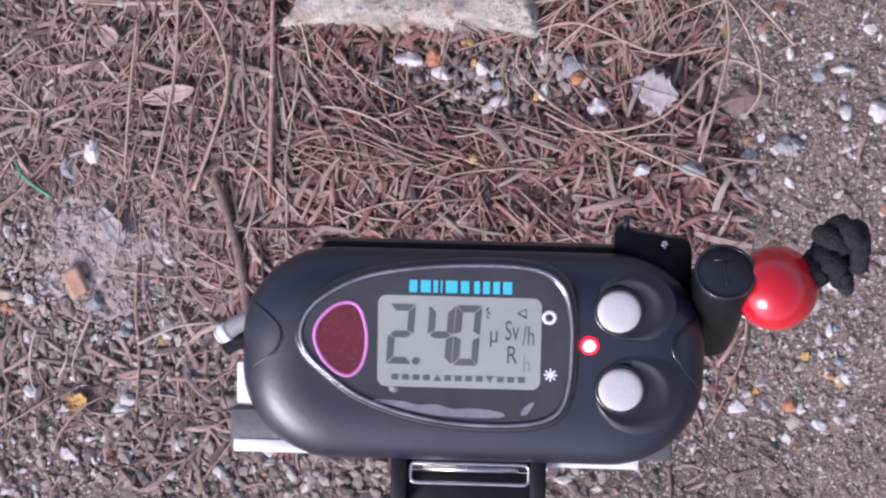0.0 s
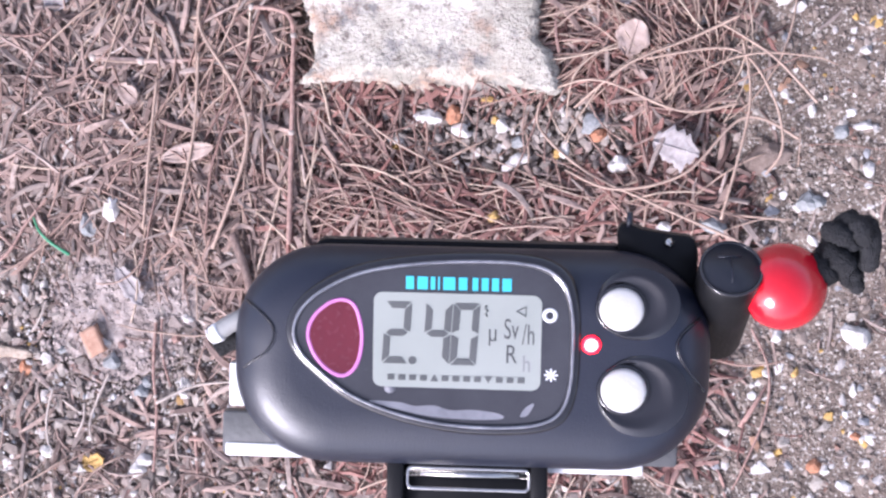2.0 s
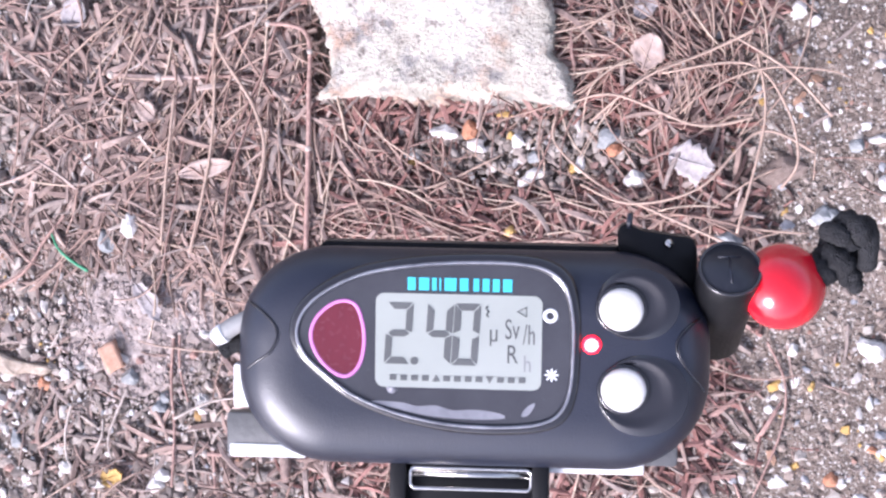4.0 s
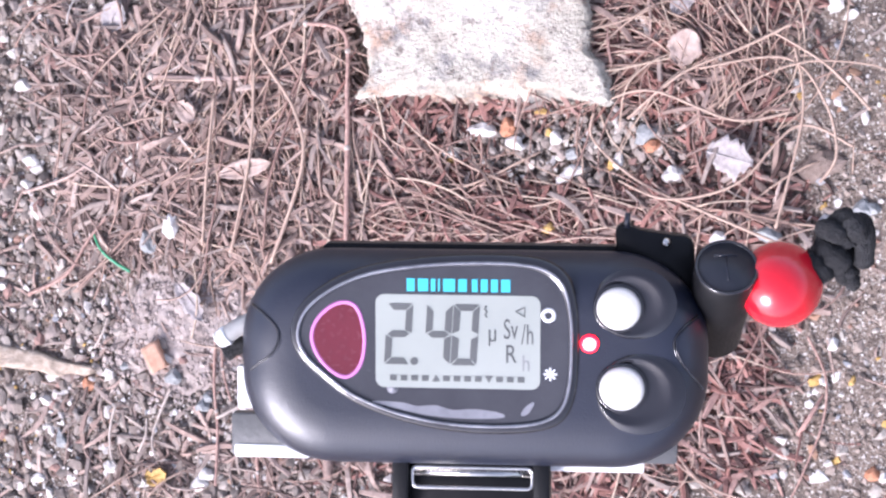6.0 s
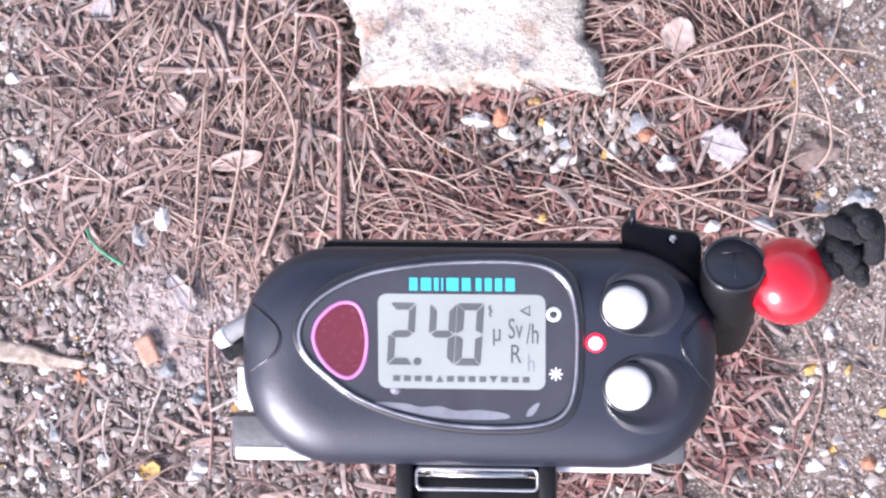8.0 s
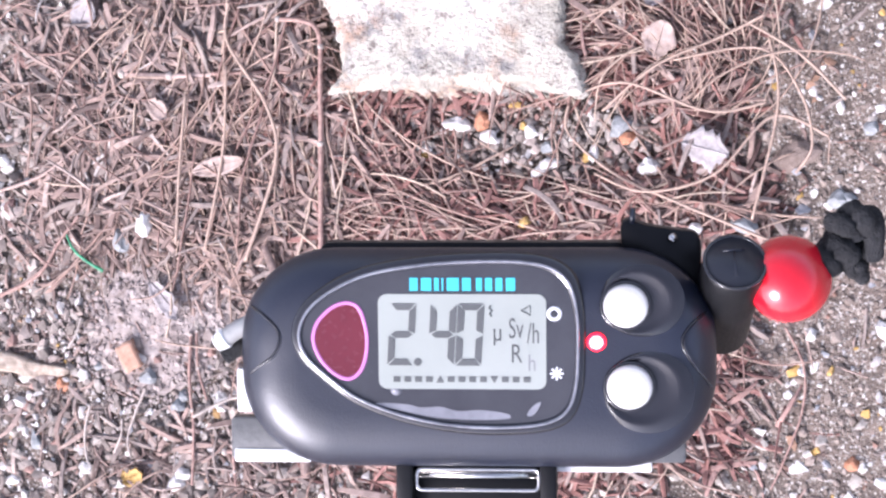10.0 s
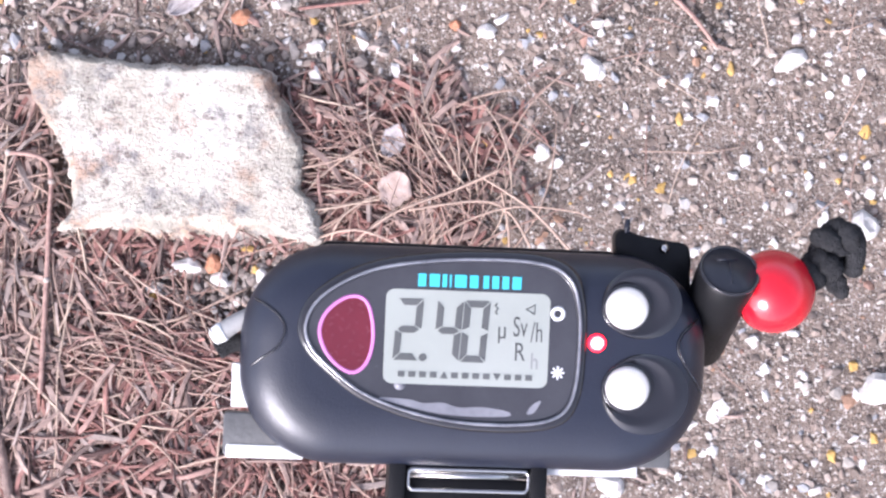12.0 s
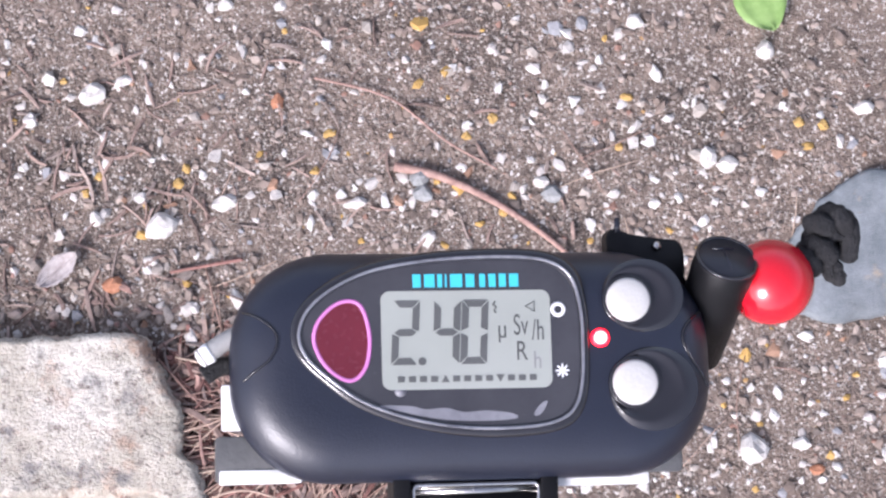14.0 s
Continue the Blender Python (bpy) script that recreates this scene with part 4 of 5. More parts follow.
twig_at('rootlet', [(-0.2113, -0.1023), (-0.2201, -0.1205), (-0.2253, -0.1358), (-0.2233, -0.1478)], 0.0010, 0.0006, M_root, 'thin pale rootlet lying on soil', 0, 'root', 0.008)
twig_at('rootlet', [(-0.1787, -0.1201), (-0.1532, -0.1083), (-0.1262, -0.1038)], 0.0010, 0.0006, M_root, 'thin pale rootlet lying on soil', 0, 'root', 0.008)
twig_at('rootlet', [(-0.2362, -0.1450), (-0.2299, -0.1337), (-0.2292, -0.1226)], 0.0010, 0.0006, M_root, 'thin pale rootlet lying on soil', 0, 'root', 0.008)
twig_at('rootlet', [(-0.2656, -0.0777), (-0.2593, -0.0683), (-0.2551, -0.0573)], 0.0010, 0.0006, M_root, 'thin pale rootlet lying on soil', 0, 'root', 0.008)
twig_at('twig', [(-0.1801, -0.0666), (-0.1821, -0.0994), (-0.1802, -0.1285), (-0.1828, -0.1652)], 0.0011, 0.00088, M_twig, 'brown twig lying in the litter', 2)
twig_at('twig', [(-0.1761, -0.0648), (-0.1760, -0.0883), (-0.1709, -0.1099)], 0.0009, 0.00072, M_twig, 'brown twig lying in the litter', 2)
twig_at('twig', [(-0.1538, -0.1374), (-0.1528, -0.1665)], 0.0012, 0.00096, M_twig, 'brown twig lying in the litter', 2)
twig_at('twig', [(-0.1611, -0.1426), (-0.1306, -0.1419)], 0.0016, 0.00128, M_twig, 'brown twig lying in the litter', 2)
twig_at('fallen_grass', [(-0.2603, -0.0031), (-0.2558, -0.0124), (-0.2480, -0.0204), (-0.2376, -0.0271)], 0.0006, 0.0012, M_blade, 'narrow bright green grass blade', 0, 'grass blade', 0.009)
twig_at('needle_strand', [(0.0932, 0.0689), (0.1275, 0.0946), (0.1641, 0.1099), (0.1902, 0.1220)], 0.0007, 0.0009, M_needle, 'long springy dry needle strand in the swirl', 0, 'needle', 0.011)
twig_at('needle_strand', [(0.0796, 0.0792), (0.1105, 0.0852), (0.1570, 0.0677), (0.1897, 0.0720)], 0.0007, 0.0009, M_needle, 'long springy dry needle strand in the swirl', 0, 'needle', 0.011)
twig_at('needle_strand', [(0.0874, 0.0321), (0.1195, 0.0219), (0.1598, 0.0315), (0.1929, 0.0638), (0.2248, 0.0520)], 0.0007, 0.0009, M_needle, 'long springy dry needle strand in the swirl', 0, 'needle', 0.011)
twig_at('needle_strand', [(0.0727, 0.0726), (0.0723, 0.0559), (0.0993, 0.0320), (0.1396, 0.0151), (0.1922, -0.0080)], 0.0007, 0.0009, M_needle, 'long springy dry needle strand in the swirl', 0, 'needle', 0.011)
twig_at('needle_strand', [(0.1917, 0.1091), (0.1961, 0.0702), (0.1809, 0.0051)], 0.0007, 0.0009, M_needle, 'long springy dry needle strand in the swirl', 0, 'needle', 0.011)
twig_at('needle_strand', [(0.1376, 0.0976), (0.1868, 0.1027), (0.2091, 0.0765), (0.2152, 0.0473), (0.2055, 0.0312)], 0.0007, 0.0009, M_needle, 'long springy dry needle strand in the swirl', 0, 'needle', 0.011)
twig_at('needle_strand', [(0.1772, 0.1192), (0.2093, 0.0989), (0.2345, 0.0727)], 0.0007, 0.0009, M_needle, 'long springy dry needle strand in the swirl', 0, 'needle', 0.011)
leaf_at(0.1548, 0.0461, 0.0286, 0.0218, -15, M_leafgrey, 'papery grey-white ragged leaf scrap', 1.1, 0.06, 0.010)
leaf_at(0.1292, 0.1102, 0.0224, 0.0190, 70, M_leaf, 'pale brown rounded dry leaf', 0.3, 0.1, 0.010)
leaf_at(-0.1499, 0.0401, 0.0381, 0.0122, 12, M_leaf, 'pointed pale brown dry leaf', 0.1, 0.15, 0.009)
leaf_at(-0.1904, 0.0757, 0.0170, 0.0136, -40, M_leaf, 'curled pale leaf fragment', 0.4, 0.2, 0.009)
leaf_at(-0.2439, 0.1366, 0.0224, 0.0170, 60, M_leafgrey, 'dusty grey dry leaf on litter', 0.3, 0.1, 0.006)
leaf_at(-0.2237, -0.1605, 0.0156, 0.0122, 20, M_yellow, 'ochre-yellow crumpled leaf scrap', 1.1, 0.2, 0.005)
leaf_at(-0.1959, -0.0457, 0.0306, 0.0136, -50, M_leafgrey, 'bleached fibrous scrap of bark', 0.6, 0.2, 0.006)
leaf_at(0.1272, 0.1388, 0.0224, 0.0150, 60, M_leafgrey, 'pale grey triangular leaf scrap', 0.3, 0.1, 0.006)
leaf_at(0.0006, 0.2230, 0.0306, 0.0150, 35, M_leafgrey, 'folded pale dry leaf', 0.2, 0.25, 0.006)
leaf_at(0.4254, 0.3558, 0.042, 0.030, -70, M_green, 'fresh green leaf lying on the gravel', 0.05, 0.08, 0.006, 'green_leaf')


def make_splinter():
    """A flat broken piece of plank with ragged ends."""
    line = [(-0.3617, -0.0728), (-0.3322, -0.0789), (-0.3096, -0.0820), (-0.2930, -0.0877), (-0.2687, -0.0909), (-0.2723, -0.0962), (-0.2883, -0.0959), (-0.2956, -0.0983), (-0.3104, -0.0946), (-0.3330, -0.0930), (-0.3629, -0.0910)]
    c = sum((Vector((x, y, 0)) for x, y in line), Vector()) / len(line)
    rings = []
    for k, z in ((1.0, 0.0), (1.0, 0.003), (0.97, 0.0048), (0.8, 0.0056), (0.5, 0.006), (0.1, 0.006)):
        row = []
        for p in spline([(x, y, 0) for x, y in line], 6):
            q = Vector((p.x if k > 0.9 else c.x + (p.x - c.x) * (0.5 + 0.5 * k), c.y + (p.y - c.y) * k if k < 0.9 else p.y, 0))
            q.z = relief(q.x, q.y) + z + 0.0012 * noise.noise(Vector((q.x * 40, q.y * 500, 3)))
            row.append(q)
        rings.append(row)
    tagged(link("wood_splinter", loft(rings), M_wood), "weathered splinter of grey-brown wood on gravel", "wood")


make_splinter()


def make_slate():
    line = spline([(x, y, 0) for x, y in ((0.420, 0.183), (0.427, 0.205), (0.441, 0.223), (0.459, 0.240), (0.484, 0.249), (0.53, 0.24), (0.547, 0.20), (0.52, 0.165), (0.485, 0.165), (0.455, 0.161), (0.431, 0.170))], 8)
    c = Vector((0.481, 0.204, 0))
    line = [p + (p - c).normalized() * (0.0022 * noise.noise(p * 90) + 0.0012 * noise.noise(p * 260)) for p in line]
    rings = []
    for k, z in ((1.0, -0.002), (1.0, 0.003), (0.985, 0.006), (0.95, 0.0072), (0.8, 0.0076), (0.6, 0.0078), (0.4, 0.0078), (0.2, 0.0078)):
        rings.append([Vector((c.x + (p.x - c.x) * k, c.y + (p.y - c.y) * k, z + 0.0007 * noise.noise(Vector((p.x * 90 * k, p.y * 90 * k, 1))))) for p in line])
    tagged(link("slate_stone", loft(rings), M_slate), "flat blue-grey slate stone set in gravel", "stone")


make_slate()

# ---- the radiation meter on its arm ----
U, VS = 0.0001030, 0.0001008
meter = new("radiation_meter")
meter.matrix_world = pose(0.2863, 0.0624, 0.8977, 1.45, 13.44, -1.32) @ Matrix.Diagonal((0.86, 0.86, 0.86, 1))
tagged(meter, "black handheld radiation meter with grey display and red bead", "meter")


def P(a, b, z=0.0):
    """Meter drawing units (about a tenth of a millimetre) to metres; z in millimetres."""
    return Vector((a * U, b * VS, z * 0.001))


def scaled(pts, z=0.0):
    return [P(p[0], p[1], z) for p in pts]


def case_ring(inset, z):
    return [Vector((p.x * U, p.y * VS, z * 0.001)) for p in round_rect(-421 + inset, -247 + inset, 424 - inset, 157 - inset, 172 - min(inset, 110) * 0.9, 14)]


# case: gently domed face, wide rounded shoulder, tapering back
part("case", loft([case_ring(i, z) for i, z in ((112, 0.86), (104, 0.84), (80, 0.65), (58, 0.2), (40, -0.5), (24, -1.6), (11, -3.2), (3, -4.6), (0, -5.8), (8, -7.4), (34, -9.4), (70, -10.6))]),
     M_black, meter, "satin black plastic case")
part("back_cover", loft([case_ring(i, z) for i, z in ((60, -10.0), (58, -11.0), (66, -13.6), (84, -15.0), (110, -15.6))]), M_black, meter, "matt black rear cover")

EGG = [(-302, 6), (-287, 47), (-245, 83), (-180, 112), (-90, 128), (0, 134), (80, 133), (130, 122), (160, 95), (173, 45), (175, -10), (172, -75), (158, -120), (125, -143), (60, -152), (-30, -150), (-120, -134), (-200, -104), (-258, -62), (-290, -30)]
egg = spline([P(*p) for p in EGG], 6)


def egg_ring(k, z):
    c = P(-60, -8)
    return [Vector((c.x + (p.x - c.x) * (1 + k / 260), c.y + (p.y - c.y) * (1 + k / 150), z * 0.001)) for p in egg]


part("bezel", loft([egg_ring(24, 0.4), egg_ring(20, 1.1), egg_ring(12, 1.45), egg_ring(5, 1.35), egg_ring(0, 1.05)], False, False), M_gloss, meter, "glossy black raised bezel")
lip = part("bezel_lip", ring_tube(egg_ring(7, 1.42), 0.00032, 6), M_lip, meter, "thin bezel edge with highlight put into its pale colour")
window = part("display_window", loft([egg_ring(1, 0.6), egg_ring(1, 1.08), egg_ring(-1, 1.12)]), M_window, meter, "smoked dark window round the display", False)
lcd = part("lcd", slab(scaled([(p.x, p.y) for p in round_rect(-168, -90, 126, 82, 16)]), 0.0010, 0.00122, 0.00004), M_lcd, meter, "grey liquid crystal display", False)

Z = 1.26


def bar(pts, z=Z, thick=0.05):
    return slab(scaled(pts), (z - 0.03) / 1000, (z + thick) / 1000)


# digits: seven slanted segments
def digit(x, segs):
    y0, y1, w, th, gap = -47, 65, 46, 12, 2
    ym = (y0 + y1) / 2

    def sl(a, b):
        return (x + a + (b - y0) * 0.06, b)
    shapes = {
        "a": [sl(gap, y1), sl(w - gap, y1), sl(w - th, y1 - th), sl(th, y1 - th)],
        "d": [sl(gap, y0), sl(w - gap, y0), sl(w - th, y0 + th), sl(th, y0 + th)],
        "g": [sl(gap + 2, ym), sl(th, ym + th / 2), sl(w - th, ym + th / 2), sl(w - gap - 2, ym), sl(w - th, ym - th / 2), sl(th, ym - th / 2)],
        "f": [sl(0, y1 - gap), sl(th, y1 - th - gap), sl(th, ym + th / 2 + gap), sl(0, ym + gap)],
        "b": [sl(w, y1 - gap), sl(w - th, y1 - th - gap), sl(w - th, ym + th / 2 + gap), sl(w, ym + gap)],
        "e": [sl(0, y0 + gap), sl(th, y0 + th + gap), sl(th, ym - th / 2 - gap), sl(0, ym - gap)],
        "c": [sl(w, y0 + gap), sl(w - th, y0 + th + gap), sl(w - th, ym - th / 2 - gap), sl(w, ym - gap)]}
    for s in segs:
        part("digit_segment", bar(shapes[s]), M_ink, lcd, smooth=False)


digit(-153, "abged")
digit(-82, "fgbc")
digit(-34, "abcdef")
part("decimal_point", bar([(p.x, p.y) for p in disc(-99, -41, 7, 7, 12)]), M_ink, lcd, smooth=False)


def lettering(text, x, y, size, material, parent, name, z=Z, sx=0.86):
    cu = bpy.data.curves.new(name, "FONT")
    cu.body, cu.size, cu.extrude = text, size, 0.00002
    tmp = bpy.data.objects.new(name, cu)
    scene.collection.objects.link(tmp)
    me = bpy.data.meshes.new_from_object(tmp.evaluated_get(bpy.context.evaluated_depsgraph_get()))
    bpy.data.objects.remove(tmp)
    me.materials.clear()
    me.materials.append(material)
    ob = new(name, me)
    ob.parent = parent
    ob.matrix_basis = Matrix.Translation(P(x, y, z)) @ Matrix.Diagonal((sx, 1.15, 1, 1))
    return ob


lettering("µ", 31, -2, 0.0042, M_ink, lcd, "unit_text")
lettering("Sv", 60, 3, 0.0046, M_ink, lcd, "unit_text", Z, 0.66)
lettering("/h", 92, -6, 0.0046, M_ink, lcd, "unit_text", Z, 0.66)
lettering("R", 63, -41, 0.0042, M_ink, lcd, "unit_text")
lettering("h", 93, -56, 0.0038, M_inkpale, lcd, "unit_text")
part("alarm_mark", ring_tube(scaled([(82, 53), (98, 61), (98, 44)], Z), 0.00014, 5), M_ink, lcd)
part("wave_mark", tube(scaled([(30, 62), (26, 57), (32, 52), (27, 47), (31, 42)], Z), 0.00014, 5), M_ink, lcd)
for i in range(13):
    x = -136 + i * 19
    if i in (4, 9):
        s = 1 if i == 4 else -1
        part("scale_mark", bar([(x - 7, -72 - 6 * s), (x + 7, -72 - 6 * s), (x, -72 + 7 * s)]), M_ink, lcd, smooth=False)
    else:
        part("scale_mark", bar([(x - 6, -77), (x + 6, -77), (x + 6, -67), (x - 6, -67)]), M_ink, lcd, smooth=False)
# maker's name as plain cyan blocks
for x0, w in ((-112, 17), (-92, 21), (-69, 11), (-56, 6), (-47, 24), (-20, 18), (4, 13), (20, 15), (38, 15), (56, 19)):
    part("brand_bar", bar([(x0, 88), (x0 + w - 3, 88), (x0 + w - 3, 111), (x0, 111)], 1.16), M_cyan, window, smooth=False)
part("ring_mark", ring_tube([P(140 + 10 * math.cos(a * 0.3142), 47 + 10 * math.sin(a * 0.3142), 1.16) for a in range(20)], 0.00036, 6, 0.3), M_white, window)
for i in range(4):
    a = math.pi * i / 4
    dx, dy = 12 * math.cos(a), 12 * math.sin(a)
    nx, ny = -1.6 * math.sin(a), 1.6 * math.cos(a)
    part("star_ray", bar([(144 - dx - nx, -61 - dy - ny), (144 + dx - nx, -61 + dy - ny), (144 + dx + nx, -61 + dy + ny), (144 - dx + nx, -61 - dy + ny)], 1.16 + 0.012 * i), M_white, window, smooth=False)
# pale crumpled film along the window's lower edge
film = [(-175, -117), (-120, -118), (-95, -124), (-60, -122), (-30, -130), (10, -128), (55, -134), (60, -143), (10, -146), (-60, -143), (-120, -132)]
part("film_strip", slab(spline([P(*p) for p in film], 4), 0.00112, 0.00117), M_film, window, "pale wavy film edge inside the window", False)
flake = [(92, -138), (97, -126), (108, -116), (116, -114), (110, -128), (102, -137)]
part("film_flake", slab(spline([P(*p) for p in flake], 4), 0.00112, 0.00117), M_film, window, "small pale film fleck", False)
part("film_dot", slab(scaled([(p.x, p.y) for p in disc(-138, -92, 10, 10, 16)]), 0.00112, 0.00119), M_film, window)

# wine-red port with pink outline
PORT = [(-283, 0), (-274, 32), (-248, 58), (-222, 66), (-202, 56), (-191, 25), (-188, -10), (-194, -45), (-208, -66), (-226, -72), (-250, -60), (-272, -34)]
port = spline([P(*p) for p in PORT], 5)
wine = part("infrared_port", slab(port, 0.0010, 0.00118), M_wine, meter, "wine-red infrared port", False)
part("port_outline", ring_tube([Vector((p.x, p.y, 0.00119)) for p in port], 0.00036, 6, 0.25), M_pink, meter, "pink outline of the port")

# indicator diode
dio = part("indicator_lamp", loft([scaled([(p.x, p.y) for p in disc(213, -4, r, r, 20)], z) for r, z in ((17, 0.5), (17, 1.0), (14, 1.35), (8, 1.55), (2, 1.6))]), M_led, meter, "lit red indicator diode")
part("lamp_core", loft([scaled([(p.x, p.y) for p in disc(213, -4, r, r, 16)], z) for r, z in ((12, 1.42), (9, 1.62), (3, 1.68))]), M_ledcore, dio)


# buttons in dished recesses
def button(cx, cy, r, rx, ry, ox, oy):
    # scooped dish: raised rim, floor dipping towards the button
    rings = []
    for k, z in ((1.14, 0.7), (1.05, 1.08), (0.98, 1.38), (0.94, 1.45), (0.89, 1.36), (0.80, 1.02), (0.72, 0.93), (0.62, 0.92)):
        rings.append(scaled([(cx + ox * (k - 0.55) * 2.2 + (p.x - 0) * k, cy + oy * (k - 0.55) * 2.2 + p.y * k) for p in disc(0, 0, rx, ry, 44)], z))
    part("button_dish", loft(rings, False, True), M_gloss, meter, "scooped black recess round the button")
    b = part("button", loft([scaled([(p.x, p.y) for p in disc(cx, cy, r * k, r * k, 36)], z) for k, z in ((1.0, 0.6), (1.0, 1.75), (0.96, 2.05), (0.86, 2.25), (0.6, 2.4), (0.3, 2.46), (0.05, 2.48))]), M_button, meter, "pale grey domed rubber button")
    part("button_collar", ring_tube([P(cx + (r + 3) * math.cos(i * 0.2094), cy + (r + 3) * math.sin(i * 0.2094), 1.15) for i in range(30)], 0.0004, 6), M_gloss, b)


button(264, 62, 39, 64, 58, 22, 6)
button(271, -84, 40, 70, 66, 26, -8)


# end caps: curved seams that follow the shoulder
PROFILE = ((0, -5.8), (3, -4.6), (11, -3.2), (24, -1.6), (40, -0.5), (58, 0.2), (80, 0.65), (110, 0.85), (400, 0.9))


def case_z(a, b):
    x, y = abs(a - 1.5) - (422.5 - 172), abs(b + 45) - (202 - 172)
    inset = 172 - (math.hypot(max(x, 0), max(y, 0)) + min(max(x, y), 0))
    for (i0, z0), (i1, z1) in zip(PROFILE, PROFILE[1:]):
        if inset <= i1:
            return z0 + (z1 - z0) * max(0.0, inset - i0) / (i1 - i0)
    return 0.9


def seam(pts, name):
    line = spline([P(a, b) for a, b in pts], 10, False)
    line = [Vector((p.x, p.y, (case_z(p.x / U, p.y / VS) + 0.08) * 0.001)) for p in line]
    part(name, tube(line, 0.00022, 6), M_gloss, meter, "curved moulded seam of the end cap")
    edge = [p + Vector((0.00042, -0.0002, -0.00002)) for p in line]
    part(name, tube(edge, 0.00012, 6), M_black, meter)


seam([(-399, 52), (-375, 40), (-350, 18), (-345, -5), (-357, -32), (-385, -55), (-400, -68)], "end_cap_seam")
seam([(403, 44), (380, 28), (364, 8), (363, -14), (378, -42), (404, -76), (412, -90)], "end_cap_seam")

# grey plate and white edges behind the case
plate = part("rear_plate", slab(scaled([(p.x, p.y) for p in round_rect(-446, -240, 372, -160, 8)]), -0.0095, -0.0066, 0.0003), M_greyplate, meter, "dark grey plate behind the case")
part("white_edge", slab(scaled([(p.x, p.y) for p in round_rect(-440, -243, -300, -219, 4)]), -0.0093, -0.0064, 0.0002), M_paper, plate, "white edge of the rear plate")
part("white_edge", slab(scaled([(p.x, p.y) for p in round_rect(130, -260, 312, -236, 4)]), -0.0093, -0.0075, 0.0002), M_paper, plate, "white edge of the rear plate")
part("white_tab", slab(scaled([(p.x, p.y) for p in round_rect(-434, -150, -400, -70, 4)]), -0.0092, -0.0068, 0.0002), M_paper, plate, "white tab beside the case")
peg = part("rubber_peg", tube(spline([P(-470, -24, -7.5), P(-455, -14, -7.3), P(-430, 4, -7.1), P(-395, 22, -7)], 5, False), [0.0011] + [0.0017] * 13 + [0.0017, 0.0012], 14), M_peg, meter, "pale grey rubber peg")
part("peg_tip", tube([P(-473, -26, -7.5), P(-470, -24, -7.5), P(-455, -14, -7.3), P(-450, -11, -7.2)], [0.0009, 0.0016, 0.0019, 0.0018], 14), M_paper, peg, "white worn tip of the peg")
part("side_cord", tube(spline([P(-462, -52, -10), P(-440, -38, -10), P(-415, -32, -10), P(-385, -20, -10)], 5, False), 0.0017, 10), M_cord, meter, "black woven cord end")
part("top_rail", slab(scaled([(p.x, p.y) for p in round_rect(-285, 80, 270, 160, 20)]), -0.0145, -0.0105, 0.0006), M_matt, meter, "matt black rail along the back")

# belt clip with steel spring below
clip = part("belt_clip", slab(scaled([(p.x, p.y) for p in round_rect(-146, -430, 142, -216, 24)]), -0.0125, -0.0078, 0.0008), M_matt, meter, "black belt clip bracket")
part("clip_cheek", slab(scaled([(p.x, p.y) for p in round_rect(-146, -345, -116, -230, 8)]), -0.009, -0.0045, 0.0006), M_matt, clip)
part("clip_cheek", slab(scaled([(p.x, p.y) for p in round_rect(112, -345, 142, -230, 8)]), -0.009, -0.0045, 0.0006), M_matt, clip)
part("spring_plate", ring_tube(scaled([(p.x, p.y) for p in round_rect(-110, -292, 110, -253, 10)], -6.0), 0.00042, 8), M_steel, clip, "bright steel spring frame")
part("spring_pin", tube([P(-106, -264, -6.2), P(106, -264, -6.2)], 0.0007, 12), M_steel, clip, "steel hinge pin")
# carrying arm from the clip down to the ground, out of sight below
foot = meter.matrix_world.inverted() @ Vector((0.26, -0.48, 0.004))
arm = spline([P(0, -400, -10), Vector((0.0, -0.075, -0.03)), Vector((0.0, -0.20, -0.17)), foot], 8, False)
part("support_arm", tube(arm, 0.006, 12), M_black, meter, "black support arm standing on the ground")

# strap lug, post, bead and cord at the side
lug = part("strap_lug", slab(spline([P(*p) for p in ((255, 184), (268, 204), (300, 194), (350, 186), (392, 176), (398, 120), (395, 60), (340, 90), (270, 130))], 4), -0.0125, -0.0085, 0.0006), M_matt, meter, "black strap lug")
part("lug_pin", tube([P(275, 196, -9), P(277, 224, -9)], [0.0007, 0.0005], 8), M_black, lug)
part("lug_screw", tube([P(345, 170, -8.8), P(349, 172, -7.9)], [0.0009, 0.0008], 12), M_steel, lug)
axis0, axis1 = P(452, 137, -0.5), P(436, -14, -19)
d = (axis1 - axis0).normalized()
post = part("post", tube([axis0 + d * 0.0001, axis0 + d * 0.0007, axis0 + d * 0.004, axis0 + d * 0.010, axis1], [0.0056, 0.0058, 0.0058, 0.0056, 0.0053], 32), M_matt, meter, "black post with stamped cap")
e1 = d.cross(Vector((0, 1, 0))).normalized()
e2 = e1.cross(d).normalized()
part("cap_face", tube([axis0 - d * 0.0001, axis0 + d * 0.0004], [0.0053, 0.0055], 32), M_cap, post, "satin black cap face")
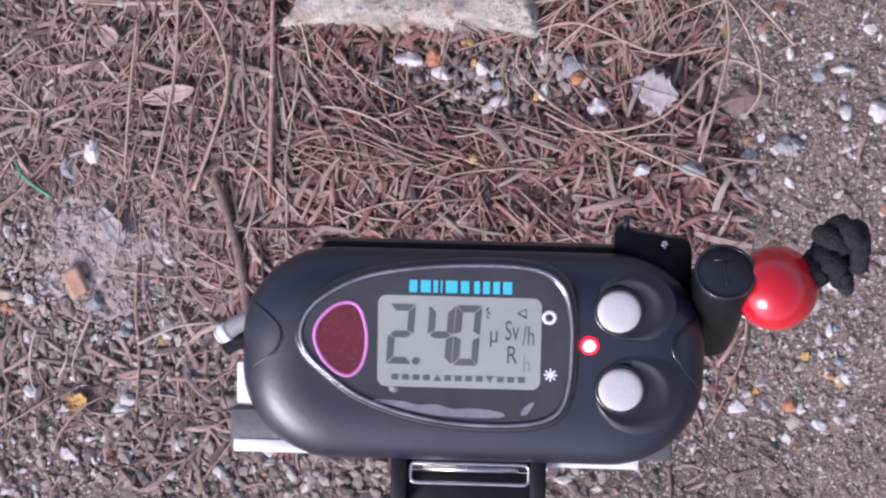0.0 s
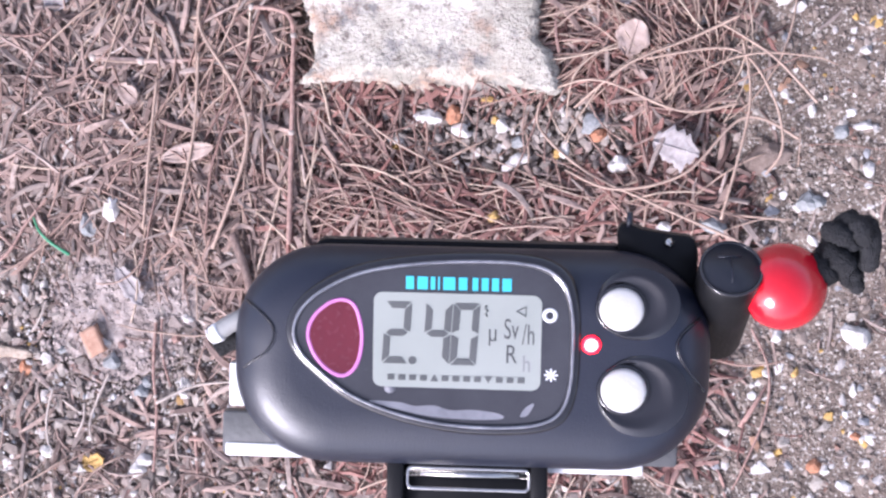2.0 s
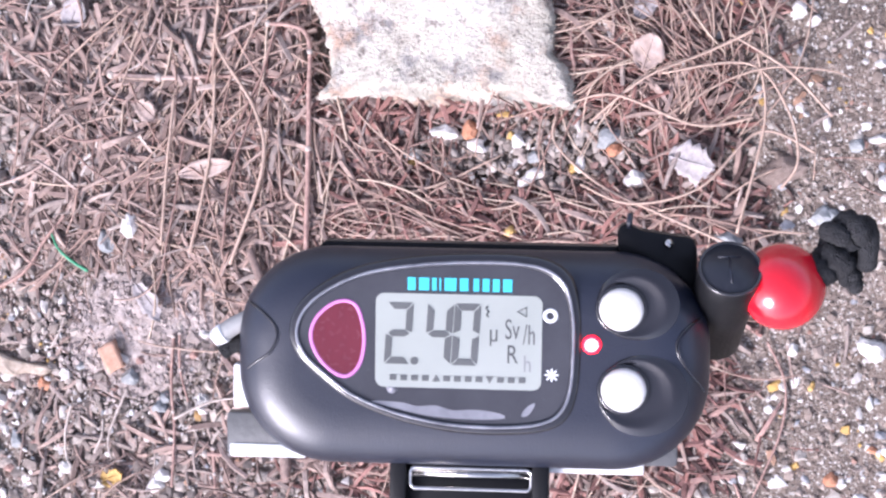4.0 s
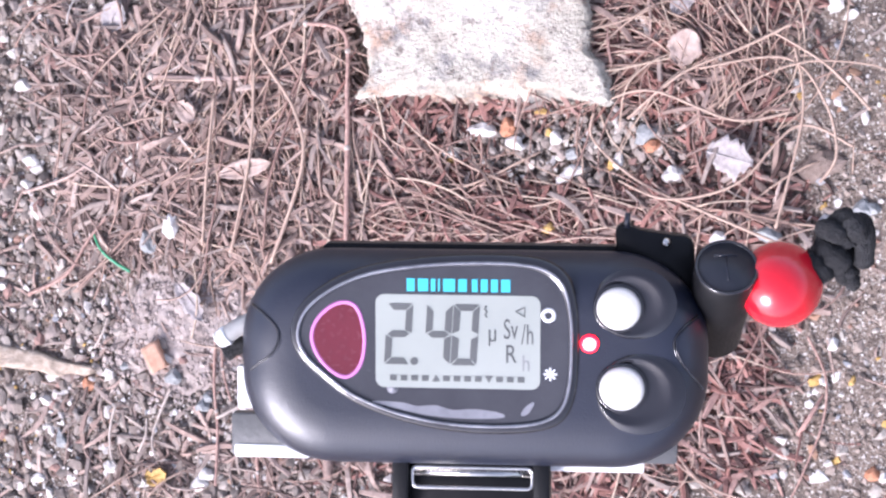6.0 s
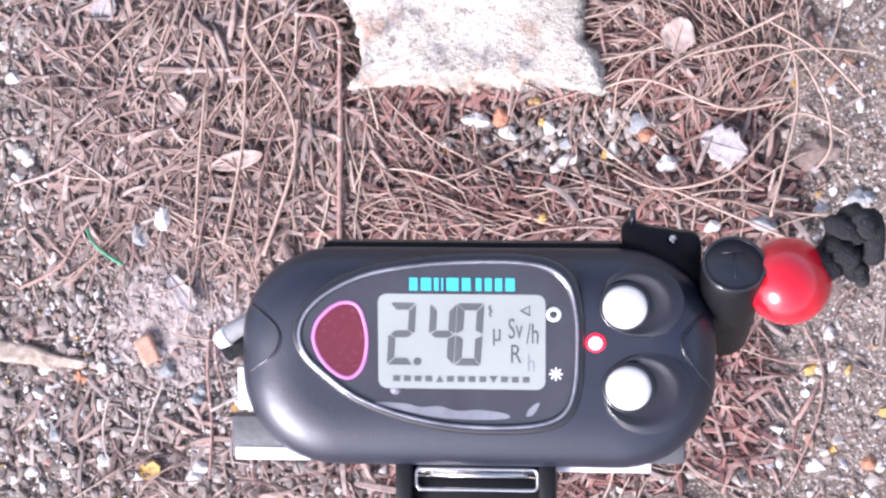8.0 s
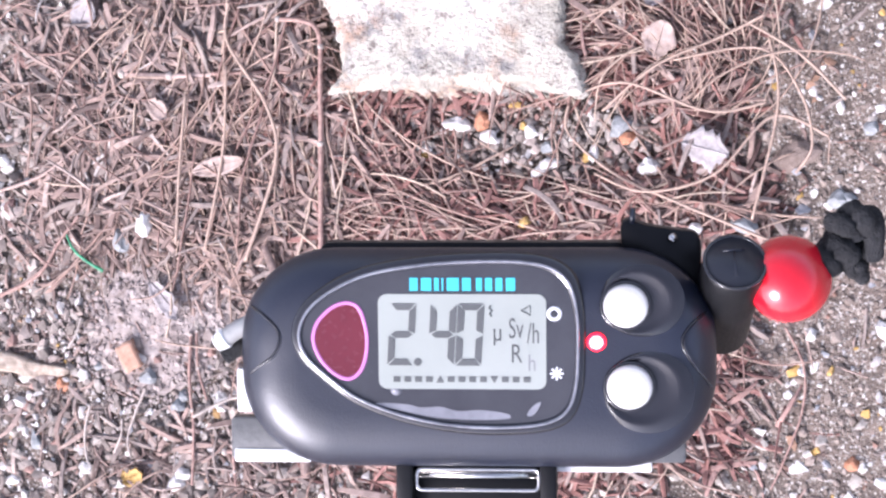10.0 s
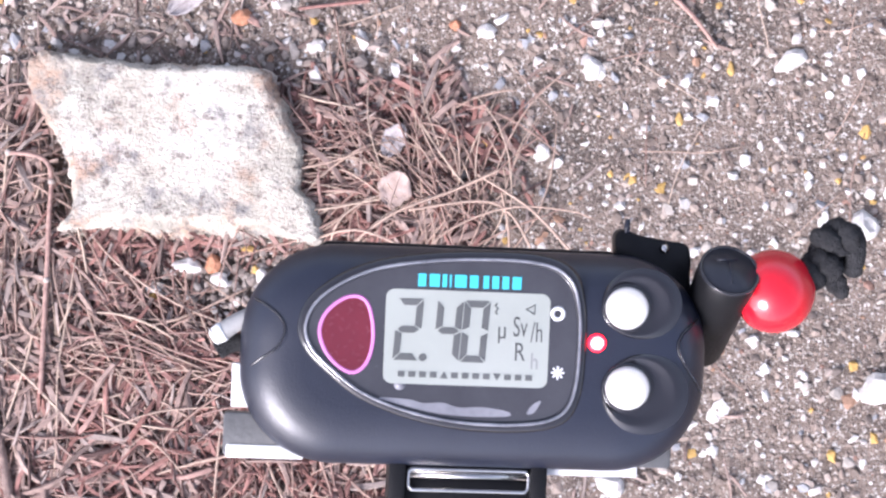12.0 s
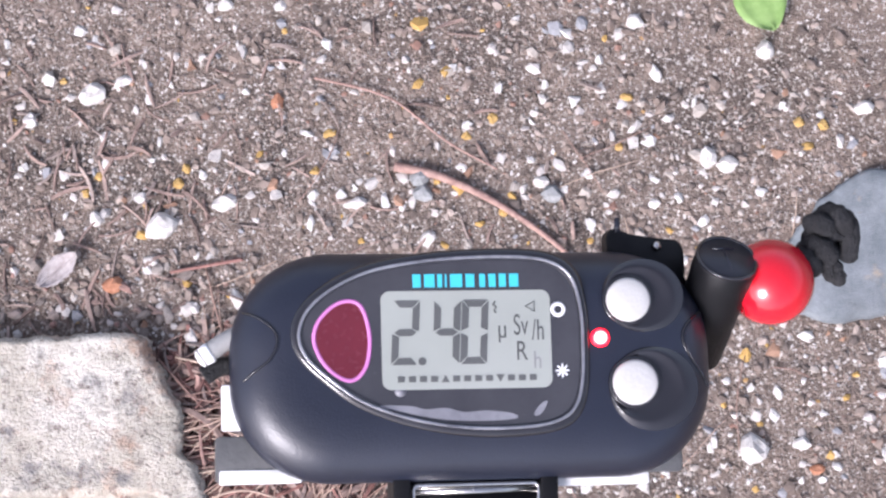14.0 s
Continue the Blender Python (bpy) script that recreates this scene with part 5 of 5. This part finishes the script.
part("cap_ridge", ring_tube([axis0 + (e1 * math.cos(i * 0.2094) + e2 * math.sin(i * 0.2094)) * 0.0055 for i in range(30)], 0.00035, 6), M_gloss, post)
part("cap_stamp", tube([axis0 - d * 0.0001 + e1 * 0.002 + e2 * 0.0026, axis0 - d * 0.0001 - e1 * 0.0022 + e2 * 0.0024], 0.00022, 6), M_black, post)
part("cap_stamp", tube([axis0 - d * 0.0001 + e2 * 0.0025, axis0 - d * 0.0001 - e2 * 0.003], 0.00022, 6), M_black, post)

bm = bmesh.new()
bmesh.ops.create_uvsphere(bm, u_segments=40, v_segments=24, radius=1)
for v in bm.verts:
    r = math.hypot(v.co.x, v.co.y)
    if r < 0.28:
        v.co.z = math.copysign(0.93 - 0.3 * (0.28 - r), v.co.z)
    v.co = Vector((v.co.x * 0.0080, v.co.y * 0.0080, v.co.z * 0.0080))
bead = part("bead", bm, M_bead, meter, "glossy red plastic bead")
bead.matrix_basis = Matrix.Translation(P(548, 100, -6)) @ Vector((0.86, 0.5, 0.1)).to_track_quat("Z", "Y").to_matrix().to_4x4()


def rope(centre, r, turns, name, label=""):
    """Two twisted strands with a fuzzy, knotted outline."""
    line = spline(centre, 12, False)
    for s in range(2):
        pts, rad = [], []
        for i, p in enumerate(line):
            a = turns * 6.283 * i / len(line) + s * math.pi
            pts.append(p + Vector((0, math.cos(a), math.sin(a))) * r * 0.55)
            rad.append(r * (0.72 + 0.18 * noise.noise(Vector((i * 0.5, s * 5, 2)))))
        part(name, tube(pts, rad, 12), M_cord, meter, label)


rope([P(515, 92, -8), P(480, 75, -10), P(430, 60, -12)], 0.0018, 1.0, "cord", "black woven cord through the bead")
rope([P(596, 122, -6), P(620, 142, -5.5), P(646, 158, -5.5), P(668, 176, -6)], 0.0032, 1.3, "cord", "black woven cord through the bead")
rope([P(622, 188, -4.5), P(646, 206, -4), P(674, 208, -4), P(692, 192, -5), P(692, 160, -6)], 0.0027, 1.5, "cord_knot", "fuzzy black cord knot")
rope([P(640, 142, -6), P(660, 124, -6), P(676, 112, -6.5)], 0.0020, 1.0, "cord_tail", "short frayed cord end")
